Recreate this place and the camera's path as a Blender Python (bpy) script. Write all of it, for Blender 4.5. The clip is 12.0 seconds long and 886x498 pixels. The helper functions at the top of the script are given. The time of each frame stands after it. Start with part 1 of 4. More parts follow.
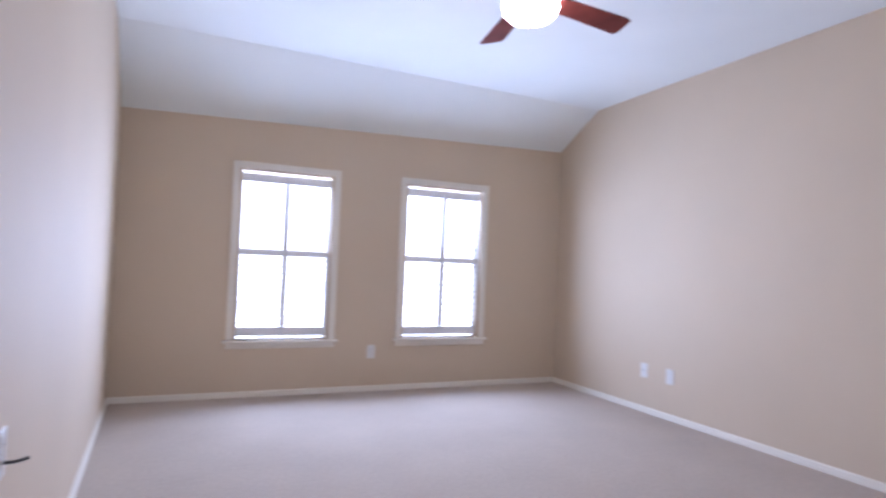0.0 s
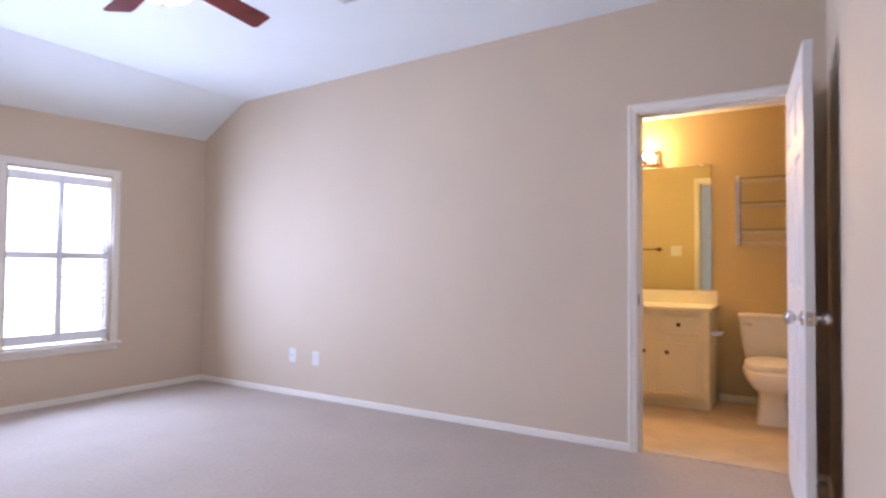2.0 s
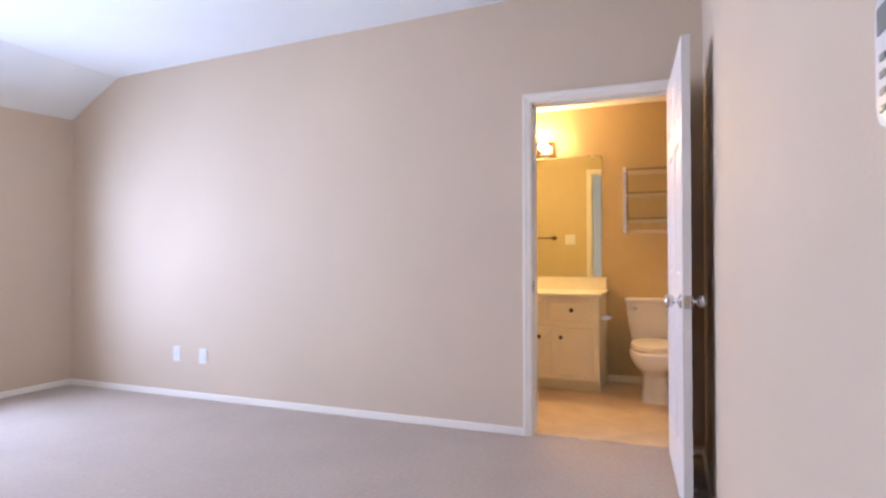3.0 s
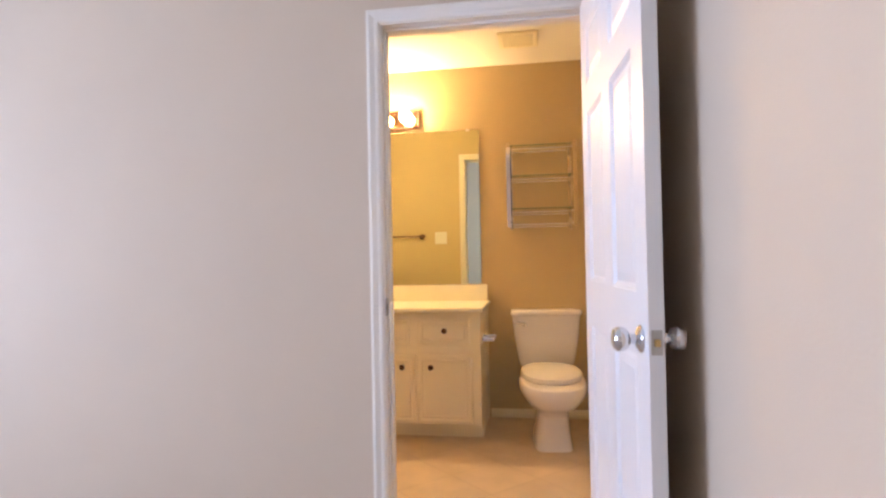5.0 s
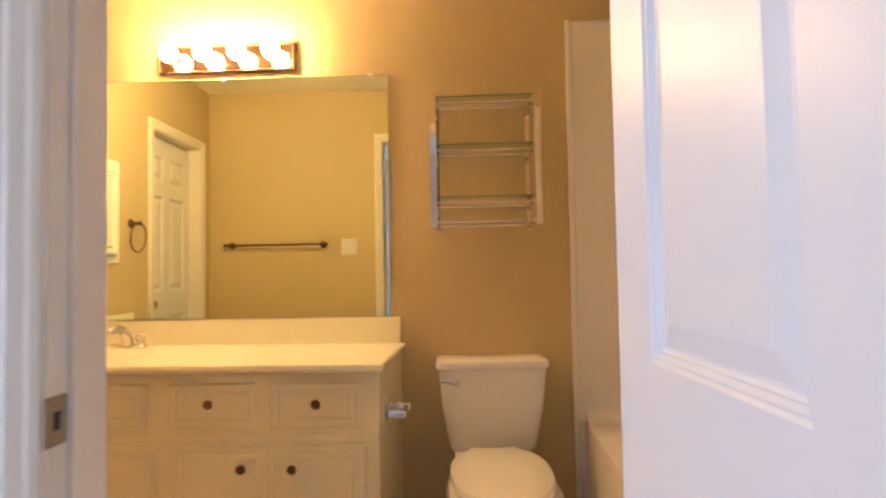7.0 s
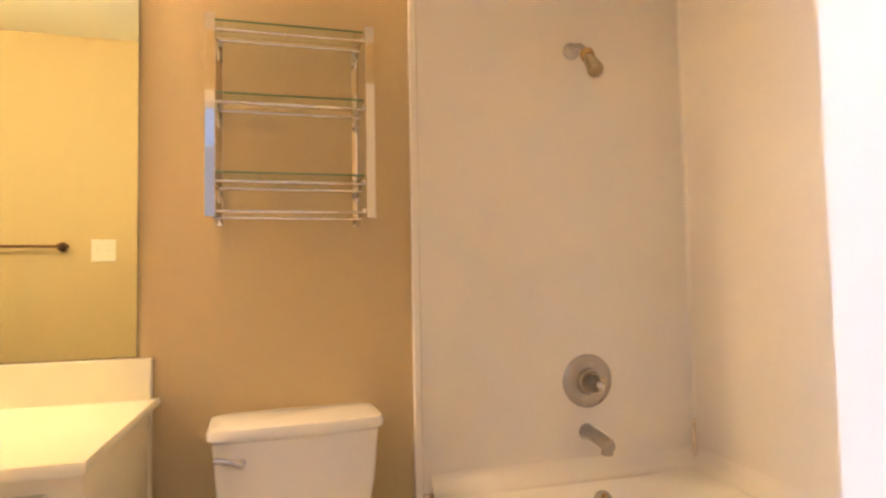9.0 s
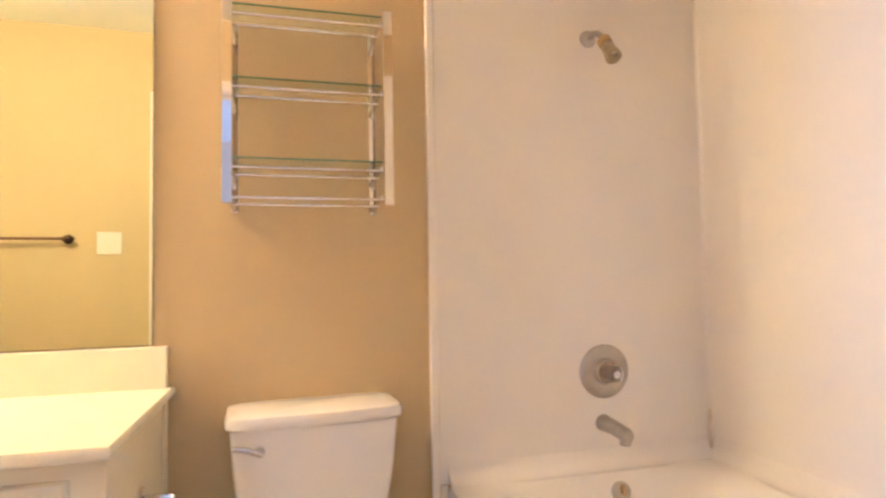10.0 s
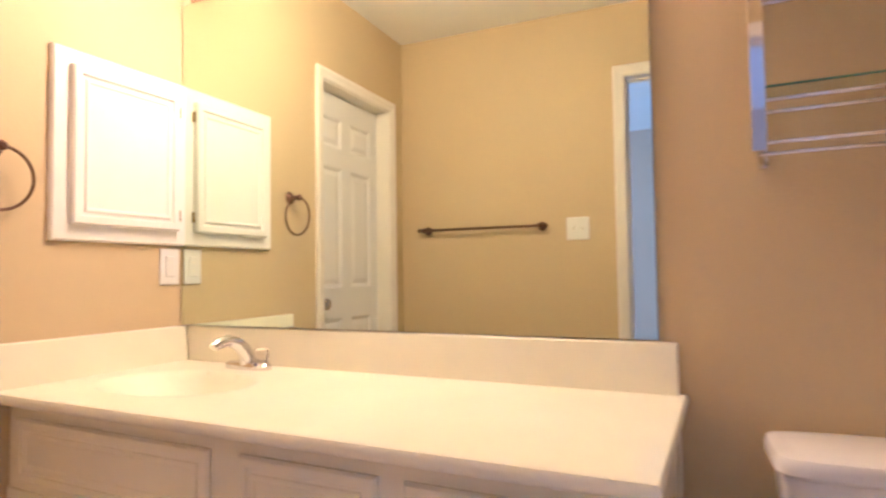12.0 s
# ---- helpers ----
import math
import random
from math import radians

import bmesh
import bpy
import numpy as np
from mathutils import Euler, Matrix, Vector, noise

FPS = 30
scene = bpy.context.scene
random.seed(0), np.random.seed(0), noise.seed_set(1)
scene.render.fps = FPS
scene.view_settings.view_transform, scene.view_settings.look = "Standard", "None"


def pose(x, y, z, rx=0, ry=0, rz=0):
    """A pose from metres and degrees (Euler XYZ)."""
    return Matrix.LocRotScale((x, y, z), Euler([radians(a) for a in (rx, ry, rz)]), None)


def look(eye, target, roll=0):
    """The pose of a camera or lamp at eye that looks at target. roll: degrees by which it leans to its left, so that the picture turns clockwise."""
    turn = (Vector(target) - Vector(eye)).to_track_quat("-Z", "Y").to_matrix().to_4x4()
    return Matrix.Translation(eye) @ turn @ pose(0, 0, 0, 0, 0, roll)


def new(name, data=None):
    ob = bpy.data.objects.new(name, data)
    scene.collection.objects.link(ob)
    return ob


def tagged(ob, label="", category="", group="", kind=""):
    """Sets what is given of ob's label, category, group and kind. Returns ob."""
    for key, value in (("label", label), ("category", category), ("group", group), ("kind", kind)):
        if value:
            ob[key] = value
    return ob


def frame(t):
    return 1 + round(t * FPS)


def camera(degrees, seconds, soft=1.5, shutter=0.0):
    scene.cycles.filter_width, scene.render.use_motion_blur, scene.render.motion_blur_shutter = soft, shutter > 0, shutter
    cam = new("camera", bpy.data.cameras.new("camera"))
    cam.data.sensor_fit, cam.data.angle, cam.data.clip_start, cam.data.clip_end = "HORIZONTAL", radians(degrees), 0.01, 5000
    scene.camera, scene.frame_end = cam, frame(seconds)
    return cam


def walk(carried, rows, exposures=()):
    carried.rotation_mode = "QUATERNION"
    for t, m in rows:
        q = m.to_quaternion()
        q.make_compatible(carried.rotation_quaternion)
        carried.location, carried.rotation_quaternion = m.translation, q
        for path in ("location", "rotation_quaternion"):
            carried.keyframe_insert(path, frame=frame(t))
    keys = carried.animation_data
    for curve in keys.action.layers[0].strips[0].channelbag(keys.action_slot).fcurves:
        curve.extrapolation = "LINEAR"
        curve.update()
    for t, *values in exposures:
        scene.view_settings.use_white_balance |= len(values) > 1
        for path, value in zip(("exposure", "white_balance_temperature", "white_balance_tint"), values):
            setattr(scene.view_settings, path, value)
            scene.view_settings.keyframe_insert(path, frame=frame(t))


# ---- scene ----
cam = camera(74.7, 12.0, soft=2.4, shutter=0.4)
PATH = [
    (0, (-3.591, -0.743, 1.142), (-2.716, 1.055, 1.189), 2.4),
    (0.5, (-3.588, -0.752, 1.106), (-2.347, 0.815, 1.175), 1.6),
    (1, (-3.615, -0.772, 1.11), (-2.187, 0.626, 1.178), 1.2),
    (1.5, (-3.634, -0.817, 1.108), (-2.044, 0.395, 1.173), 0.8),
    (2, (-3.624, -0.86, 1.109), (-1.908, 0.166, 1.167), 0.5),
    (2.5, (-3.606, -0.89, 1.098), (-1.805, -0.021, 1.145), 0.2),
    (3, (-3.523, -0.869, 1.102), (-1.663, -0.135, 1.128), -0.1),
    (5, (-2.25, -0.661, 1.109), (-0.274, -0.349, 1.138), -1.1),
    (5.5, (-1.815, -0.663, 1.133), (0.167, -0.395, 1.178), -0.8),
    (6, (-1.407, -0.657, 1.121), (0.579, -0.429, 1.177), -1.1),
    (6.5, (-1.096, -0.641, 1.117), (0.896, -0.469, 1.178), -1.0),
    (7, (-0.78, -0.67, 1.119), (1.215, -0.556, 1.191), -1.0),
    (7.5, (-0.592, -0.695, 1.118), (1.406, -0.697, 1.195), -0.9),
    (9.5, (0.026, -0.712, 1.128), (1.943, -1.274, 1.228), -1.1),
    (10, (-0.003, -0.656, 1.095), (1.927, -1.17, 1.19), -1.0),
    (10.5, (-0.013, -0.613, 1.101), (1.974, -0.829, 1.179), -1.0),
    (11, (0.069, -0.569, 1.109), (2.062, -0.429, 1.187), -0.9),
    (11.5, (0.225, -0.497, 1.098), (2.151, 0.035, 1.174), -1.0),
    (12, (0.367, -0.433, 1.076), (2.165, 0.44, 1.161), -0.8),
]
EXPOSURES = ((0, -0.25, 5450, 26), (1.5, -0.1, 5480, 27), (3, 0.26, 5480, 26), (5, 0.31, 5440, 23), (5.5, 0.35, 5470, 22), (6, 0.38, 5510, 22), (6.5, 0.16, 5550, 21), (7.5, -0.02, 5500, 21), (9.5, 0.80, 4630, 19), (10, 0.86, 4400, 21), (10.5, 0.83, 4250, 25), (11, 0.67, 4240, 31), (11.5, 0.48, 4230, 33), (12, 0.22, 4190, 33))
walk(cam, [(t, look(eye, target, roll)) for t, eye, target, roll in PATH], EXPOSURES)

# ---- world and large lights ----
world = bpy.data.worlds.new("sky")
scene.world = world
world.use_nodes = True
sky = world.node_tree.nodes.new("ShaderNodeTexSky")
sky.sky_type = "NISHITA"
sky.sun_disc = False
sky.sun_elevation = radians(50)
sky.sun_rotation = radians(200)
background = world.node_tree.nodes["Background"]
background.inputs["Strength"].default_value = 0.12
world.node_tree.links.new(sky.outputs["Color"], background.inputs["Color"])

WINDOW_WATTS, BULB_GLOW, BOWL_GLOW, BACKDROP_GLOW = 53, 275.0, 33.0, 5.0
WEST, NORTH, SOUTH = -3.90, 4.005, -1.033
BACK = 1.75          # bathroom wall behind the toilet
INNER = 0.13         # bathroom face of the wall between the rooms
LEFT, TUB_WALL = 1.185, -2.09
DOOR_L, DOOR_R, DOOR_TOP = -0.070, -0.905, 2.046
BATH_CEIL = 2.425
WINDOWS = ((-3.099, -2.229), (-1.684, -0.804))
SKEW = Matrix.Translation((0, NORTH, 0)) @ Matrix.Rotation(radians(-2.6), 4, "Z") @ Matrix.Translation((0, -NORTH, 0))     # the window wall is not quite square to the room
SILL_Z, HEAD_Z = 0.454, 1.890


def window_light(x0, x1):
    lamp = bpy.data.lights.new("window_daylight", "AREA")
    lamp.shape = "RECTANGLE"
    lamp.size, lamp.size_y = x1 - x0 - 0.15, HEAD_Z - SILL_Z - 0.1
    lamp.energy = WINDOW_WATTS
    lamp.color = (0.66, 0.80, 1.0)
    lamp.spread = radians(161)
    ob = new("window_daylight", lamp)
    ob.matrix_world = SKEW @ look(((x0 + x1) / 2, NORTH + 0.006, (SILL_Z + HEAD_Z) / 2), ((x0 + x1) / 2, 0, (SILL_Z + HEAD_Z) / 2 + 0.3))


for x0, x1 in WINDOWS:
    window_light(x0, x1)


# ---- materials ----
def material(name, colour, rough=0.5, metal=0.0, vary=0.06, scale=3.0, bump=0.0, bump_scale=80.0, coat=0.0, specular=0.5):
    m = bpy.data.materials.new(name)
    m.use_nodes = True
    nodes, links = m.node_tree.nodes, m.node_tree.links
    shader = nodes["Principled BSDF"]
    shader.inputs["Roughness"].default_value = rough
    shader.inputs["Metallic"].default_value = metal
    shader.inputs["Coat Weight"].default_value = coat
    shader.inputs["Specular IOR Level"].default_value = specular
    coords = nodes.new("ShaderNodeTexCoord")
    big = nodes.new("ShaderNodeTexNoise")
    big.inputs["Scale"].default_value = scale
    big.inputs["Detail"].default_value = 6
    links.new(coords.outputs["Object"], big.inputs["Vector"])
    ramp = nodes.new("ShaderNodeValToRGB")
    ramp.color_ramp.elements[0].position, ramp.color_ramp.elements[1].position = 0.3, 0.7
    ramp.color_ramp.elements[0].color = (*[c * (1 - vary) for c in colour], 1)
    ramp.color_ramp.elements[1].color = (*[min(1, c * (1 + vary)) for c in colour], 1)
    links.new(big.outputs["Fac"], ramp.inputs["Fac"])
    links.new(ramp.outputs["Color"], shader.inputs["Base Color"])
    if bump:
        fine = nodes.new("ShaderNodeTexNoise")
        fine.inputs["Scale"].default_value = bump_scale
        fine.inputs["Detail"].default_value = 4
        links.new(coords.outputs["Object"], fine.inputs["Vector"])
        relief = nodes.new("ShaderNodeBump")
        relief.inputs["Strength"].default_value = bump
        relief.inputs["Distance"].default_value = 0.004
        links.new(fine.outputs["Fac"], relief.inputs["Height"])
        links.new(relief.outputs["Normal"], shader.inputs["Normal"])
    return m


def carpet_material():
    m = material("carpet pile", (0.565, 0.482, 0.405), rough=0.95, vary=0.05, scale=2.2, bump=0.9, bump_scale=260, specular=0.1)
    nodes, links = m.node_tree.nodes, m.node_tree.links
    shader = nodes["Principled BSDF"]
    old = shader.inputs["Base Color"].links[0].from_socket
    coords = nodes.new("ShaderNodeTexCoord")
    tufts = nodes.new("ShaderNodeTexNoise")
    tufts.inputs["Scale"].default_value = 42
    tufts.inputs["Detail"].default_value = 10
    tufts.inputs["Roughness"].default_value = 0.72
    links.new(coords.outputs["Object"], tufts.inputs["Vector"])
    ramp = nodes.new("ShaderNodeValToRGB")
    ramp.color_ramp.elements[0].position, ramp.color_ramp.elements[1].position = 0.35, 0.65
    ramp.color_ramp.elements[0].color, ramp.color_ramp.elements[1].color = (0.87, 0.86, 0.85, 1), (1, 1, 1, 1)
    links.new(tufts.outputs["Fac"], ramp.inputs["Fac"])
    mix = nodes.new("ShaderNodeMix")
    mix.data_type, mix.blend_type = "RGBA", "MULTIPLY"
    mix.inputs["Factor"].default_value = 1.0
    links.new(old, mix.inputs["A"])
    links.new(ramp.outputs["Color"], mix.inputs["B"])
    links.new(mix.outputs["Result"], shader.inputs["Base Color"])
    return m


def vinyl_material():
    """Sheet vinyl, printed as large tiles laid on the diagonal."""
    m = material("sheet vinyl", (0.69, 0.55, 0.37), rough=0.42, vary=0.09, scale=5, bump=0.08, bump_scale=40)
    nodes, links = m.node_tree.nodes, m.node_tree.links
    shader = nodes["Principled BSDF"]
    old = shader.inputs["Base Color"].links[0].from_socket
    coords = nodes.new("ShaderNodeTexCoord")
    turn = nodes.new("ShaderNodeMapping")
    turn.inputs["Rotation"].default_value[2] = radians(45)
    links.new(coords.outputs["Object"], turn.inputs["Vector"])
    tiles = nodes.new("ShaderNodeTexBrick")
    tiles.offset = 0.0
    tiles.inputs["Scale"].default_value = 1.0
    tiles.inputs["Brick Width"].default_value, tiles.inputs["Row Height"].default_value = 0.31, 0.31
    tiles.inputs["Mortar Size"].default_value, tiles.inputs["Mortar Smooth"].default_value = 0.004, 0.6
    tiles.inputs["Color1"].default_value, tiles.inputs["Color2"].default_value = (1, 1, 1, 1), (0.93, 0.93, 0.93, 1)
    tiles.inputs["Mortar"].default_value = (0.84, 0.82, 0.80, 1)
    links.new(turn.outputs["Vector"], tiles.inputs["Vector"])
    mix = nodes.new("ShaderNodeMix")
    mix.data_type, mix.blend_type = "RGBA", "MULTIPLY"
    mix.inputs["Factor"].default_value = 1.0
    links.new(old, mix.inputs["A"])
    links.new(tiles.outputs["Color"], mix.inputs["B"])
    links.new(mix.outputs["Result"], shader.inputs["Base Color"])
    return m


def glow_material(name, colour, strength):
    m = bpy.data.materials.new(name)
    m.use_nodes = True
    shader = m.node_tree.nodes["Principled BSDF"]
    shader.inputs["Base Color"].default_value = (0.9, 0.9, 0.88, 1)
    shader.inputs["Roughness"].default_value = 0.25
    shader.inputs["Emission Color"].default_value = (*colour, 1)
    shader.inputs["Emission Strength"].default_value = strength
    return m


def glass_material(name, colour):
    m = bpy.data.materials.new(name)
    m.use_nodes = True
    shader = m.node_tree.nodes["Principled BSDF"]
    shader.inputs["Base Color"].default_value = (*colour, 1)
    shader.inputs["Roughness"].default_value = 0.02
    shader.inputs["Transmission Weight"].default_value = 1.0
    shader.inputs["IOR"].default_value = 1.45
    return m


PAINT = material("greige eggshell wall paint", (0.635, 0.516, 0.377), rough=0.68, vary=0.025, scale=1.3, bump=0.16, bump_scale=120, specular=0.35)
BATH_PAINT = material("tan eggshell bathroom paint", (0.58, 0.462, 0.247), rough=0.62, vary=0.025, scale=1.3, bump=0.16, bump_scale=120, specular=0.35)
CEILING = material("white ceiling paint", (0.845, 0.87, 0.845), rough=0.9, vary=0.02, scale=1.5, bump=0.25, bump_scale=90)
# White ceiling paint with the bulbs' warm light mixed into its base colour.
BATH_CEILING = material("white bathroom ceiling paint with bulb warmth", (0.86, 0.83, 0.75), rough=0.9, vary=0.02, scale=1.5, bump=0.25, bump_scale=90)
TRIM = material("white gloss trim paint", (0.82, 0.765, 0.67), rough=0.5, vary=0.02, scale=4, bump=0.04, bump_scale=40, specular=0.3)
DOOR_PAINT = material("white door paint", (0.765, 0.75, 0.735), rough=0.38, vary=0.015, scale=3, bump=0.06, bump_scale=60, specular=0.35)
CARPET = carpet_material()
VINYL = vinyl_material()
CABINET = material("cream cabinet paint", (0.88, 0.825, 0.60), rough=0.4, vary=0.03, scale=4, bump=0.05, bump_scale=30)
MARBLE = material("cream cultured marble", (0.88, 0.85, 0.66), rough=0.32, vary=0.03, scale=6, coat=0.3)
PORCELAIN = material("white porcelain", (0.84, 0.82, 0.80), rough=0.10, vary=0.01, scale=4, coat=0.4)
SEAT = material("white toilet seat plastic", (0.82, 0.79, 0.74), rough=0.22, vary=0.01, scale=4)
FIBREGLASS = material("white fibreglass tub surround", (0.85, 0.815, 0.75), rough=0.16, vary=0.025, scale=2.5, bump=0.05, bump_scale=12)
CHROME = material("polished chrome", (0.72, 0.71, 0.72), rough=0.04, metal=1.0, vary=0.02, scale=20)
NICKEL = material("dulled chrome", (0.46, 0.44, 0.41), rough=0.36, metal=1.0, vary=0.08, scale=30)
BRASS = material("worn brass", (0.62, 0.45, 0.20), rough=0.25, metal=1.0, vary=0.1, scale=30)
BRONZE = material("oil-rubbed bronze", (0.115, 0.060, 0.036), rough=0.38, metal=0.6, vary=0.15, scale=30)
PLATE = material("white switch plate plastic", (0.75, 0.735, 0.71), rough=0.35, vary=0.01)
SLOT = material("dark slot", (0.05, 0.05, 0.05), rough=0.7)
CHERRY = material("cherry stained blade", (0.15, 0.030, 0.022), rough=0.6, vary=0.25, scale=9, specular=0.15)
BLIND = material("white blind slat", (0.85, 0.85, 0.86), rough=0.45, vary=0.01)
VINYL_FRAME = material("white window vinyl", (0.78, 0.79, 0.82), rough=0.4, vary=0.01)
MIRROR = material("silvered mirror", (0.78, 0.865, 0.725), rough=0.0, metal=1.0, vary=0.0)
MIRROR_EDGE = material("ground mirror edge", (0.20, 0.22, 0.18), rough=0.3)
SHELF_GLASS = glass_material("green-edged shelf glass", (0.90, 0.98, 0.94))
GREEN_EDGE = material("green glass edge", (0.10, 0.22, 0.15), rough=0.15)
PANE = glass_material("window glass", (0.98, 0.99, 1.0))
CRYSTAL = glass_material("clear acrylic knob", (0.97, 0.95, 0.93))
BULB = glow_material("lit frosted bulb glass", (1.0, 0.60, 0.20), BULB_GLOW)
BOWL = glow_material("lit alabaster glass bowl", (1.0, 0.87, 0.70), BOWL_GLOW)
GREY_SCREEN = material("grey display", (0.22, 0.23, 0.22), rough=0.3)


# ---- mesh helpers ----
def part(name, bm, mat, parent=None, label="", smooth=False):
    """Links a bmesh as one mesh object, under a thing or a part."""
    bmesh.ops.recalc_face_normals(bm, faces=bm.faces)
    data = bpy.data.meshes.new(name)
    bm.to_mesh(data)
    bm.free()
    data.materials.append(mat)
    if smooth:
        data.shade_smooth()
        data.set_sharp_from_angle(angle=radians(38))
    ob = new(name, data)
    ob.parent = parent
    if label:
        ob["label"] = label
    return ob


def thing(name, label, category, group="", kind="", at=(0, 0, 0), turn=0):
    ob = new(name)
    ob.empty_display_size = 0.1
    ob.matrix_world = pose(*at, 0, 0, turn)
    return tagged(ob, label, category, group, kind)


def box(bm, x0, x1, y0, y1, z0, z1, bevel=0.0, segments=2):
    verts = [bm.verts.new((x, y, z)) for x in (x0, x1) for y in (y0, y1) for z in (z0, z1)]
    faces = [bm.faces.new([verts[i] for i in f]) for f in
             ((0, 1, 3, 2), (4, 6, 7, 5), (0, 4, 5, 1), (2, 3, 7, 6), (0, 2, 6, 4), (1, 5, 7, 3))]
    if bevel:
        edges = list({e for f in faces for e in f.edges})
        bmesh.ops.bevel(bm, geom=edges, offset=bevel, segments=segments, profile=0.5, affect="EDGES")
    return bm


def boxed(*spans, bevel=0.0, segments=2):
    return box(bmesh.new(), *spans, bevel=bevel, segments=segments)


def loft(bm, rings, cap_start=True, cap_end=True):
    loops = [[bm.verts.new(p) for p in ring] for ring in rings]
    n = len(loops[0])
    for a, b in zip(loops, loops[1:]):
        for i in range(n):
            bm.faces.new((a[i], a[(i + 1) % n], b[(i + 1) % n], b[i]))
    if cap_start:
        bm.faces.new(loops[0][::-1])
    if cap_end:
        bm.faces.new(loops[-1])
    return bm


def oval(cx, cy, a, b, z, power=2.0, n=40, shift=0.0):
    """A ring: an ellipse at power 2, nearly a rectangle at power 8. shift makes its -x end narrower."""
    ring = []
    for i in range(n):
        w = 2 * math.pi * (i + 0.5) / n
        c, s = math.cos(w), math.sin(w)
        x = math.copysign(abs(c) ** (2 / power), c) * a
        y = math.copysign(abs(s) ** (2 / power), s) * b * (1 + shift * x / a)
        ring.append((cx + x, cy + y, z))
    return ring


def lathe(bm, profile, m=Matrix(), n=24):
    """Turns (radius, height) pairs about the local z axis of m."""
    rings = [[m @ Vector((max(r, 0.0004) * math.cos(2 * math.pi * i / n), max(r, 0.0004) * math.sin(2 * math.pi * i / n), h)) for i in range(n)] for r, h in profile]
    return loft(bm, rings)


def tube(bm, points, r, n=10):
    points = [Vector(p) for p in points]
    rings, side = [], None
    for i, p in enumerate(points):
        ahead = (points[min(i + 1, len(points) - 1)] - points[max(i - 1, 0)]).normalized()
        if side is None:
            side = ahead.orthogonal().normalized()
        side = (side - ahead * side.dot(ahead)).normalized()
        up = ahead.cross(side)
        rings.append([p + (side * math.cos(2 * math.pi * k / n) + up * math.sin(2 * math.pi * k / n)) * r for k in range(n)])
    return loft(bm, rings)


def facing(x, y, z, way):
    """A pose whose local z axis points along way."""
    return Matrix.Translation((x, y, z)) @ Vector(way).to_track_quat("Z", "Y").to_matrix().to_4x4()


# ---- structure ----
def structure(name, bm, mat, label, category):
    return tagged(part(name, bm, mat), label, category, kind="structure")


TOP = 2.95
for name, x0, x1, mat, label in (("wall_east", 0, INNER / 2, PAINT, "greige painted wall with the bathroom doorway"), ("wall_bathroom_front", INNER / 2 + 0.001, INNER, BATH_PAINT, "tan painted bathroom wall beside the doorway")):
    bm = boxed(x0, x1, DOOR_L + 0.018, NORTH, 0, TOP)
    box(bm, x0, x1, TUB_WALL, DOOR_R - 0.018, 0, TOP)
    box(bm, x0, x1, DOOR_R - 0.018, DOOR_L + 0.018, DOOR_TOP + 0.018, TOP)
    structure(name, bm, mat, label, "wall")

bm = bmesh.new()
edges_x = [WEST - 0.14] + [v for w in WINDOWS for v in (w[0] + 0.07, w[1] - 0.07)] + [INNER]
for x0, x1 in zip(edges_x[::2], edges_x[1::2]):
    box(bm, x0, x1, NORTH, NORTH + 0.14, 0, TOP)
for x0, x1 in WINDOWS:
    box(bm, x0 + 0.07, x1 - 0.07, NORTH, NORTH + 0.14, 0, SILL_Z)
    box(bm, x0 + 0.07, x1 - 0.07, NORTH, NORTH + 0.14, HEAD_Z - 0.07, TOP)
structure("wall_north", bm, PAINT, "greige painted wall with two bright windows", "wall").matrix_world = SKEW
structure("wall_west", boxed(WEST - 0.12, WEST, SOUTH - 0.12, NORTH + 0.25, 0, TOP), PAINT, "plain greige painted bedroom wall", "wall")
structure("wall_south", boxed(WEST, 0, SOUTH - 0.12, SOUTH, 0, TOP), PAINT, "plain greige painted wall behind the open door", "wall")
structure("wall_bathroom_back", boxed(BACK, BACK + 0.12, TUB_WALL - 0.12, LEFT + 0.12, 0, TOP), BATH_PAINT, "tan painted bathroom wall behind vanity and toilet", "wall")
bm = boxed(0.933, BACK, LEFT, LEFT + 0.12, 0, TOP)
box(bm, INNER, 0.277, LEFT, LEFT + 0.12, 0, TOP)
box(bm, 0.277, 0.933, LEFT, LEFT + 0.12, 2.005, TOP)
structure("wall_bathroom_side", bm, BATH_PAINT, "tan painted bathroom side wall with a closet door", "wall")
structure("wall_tub", boxed(0, BACK, TUB_WALL - 0.12, TUB_WALL, 0, TOP), BATH_PAINT, "painted wall behind the tub surround", "wall")
structure("wall_closet", boxed(INNER, 1.2, LEFT + 0.7, LEFT + 0.8, 0, TOP), PAINT, "plain closet wall behind the closed door", "wall")

structure("floor_bedroom", boxed(WEST, 0.03, SOUTH, NORTH + 0.25, -0.1, 0.0), CARPET, "beige cut-pile bedroom carpet", "carpet")
structure("floor_bathroom", boxed(0.03, BACK, TUB_WALL, LEFT + 0.7, -0.1, 0.012), VINYL, "tan sheet vinyl floor with faint diagonal tiles", "floor")

CEIL = ((NORTH + 0.30, 2.131), (3.459, 2.613), (SOUTH - 0.12, 2.745))


def bedroom_ceiling(y):
    (y0, z0), (y1, z1), (y2, z2) = CEIL
    return z1 + (y - y1) / (y0 - y1) * (z0 - z1) if y > y1 else z1 + (y1 - y) / (y1 - y2) * (z2 - z1)


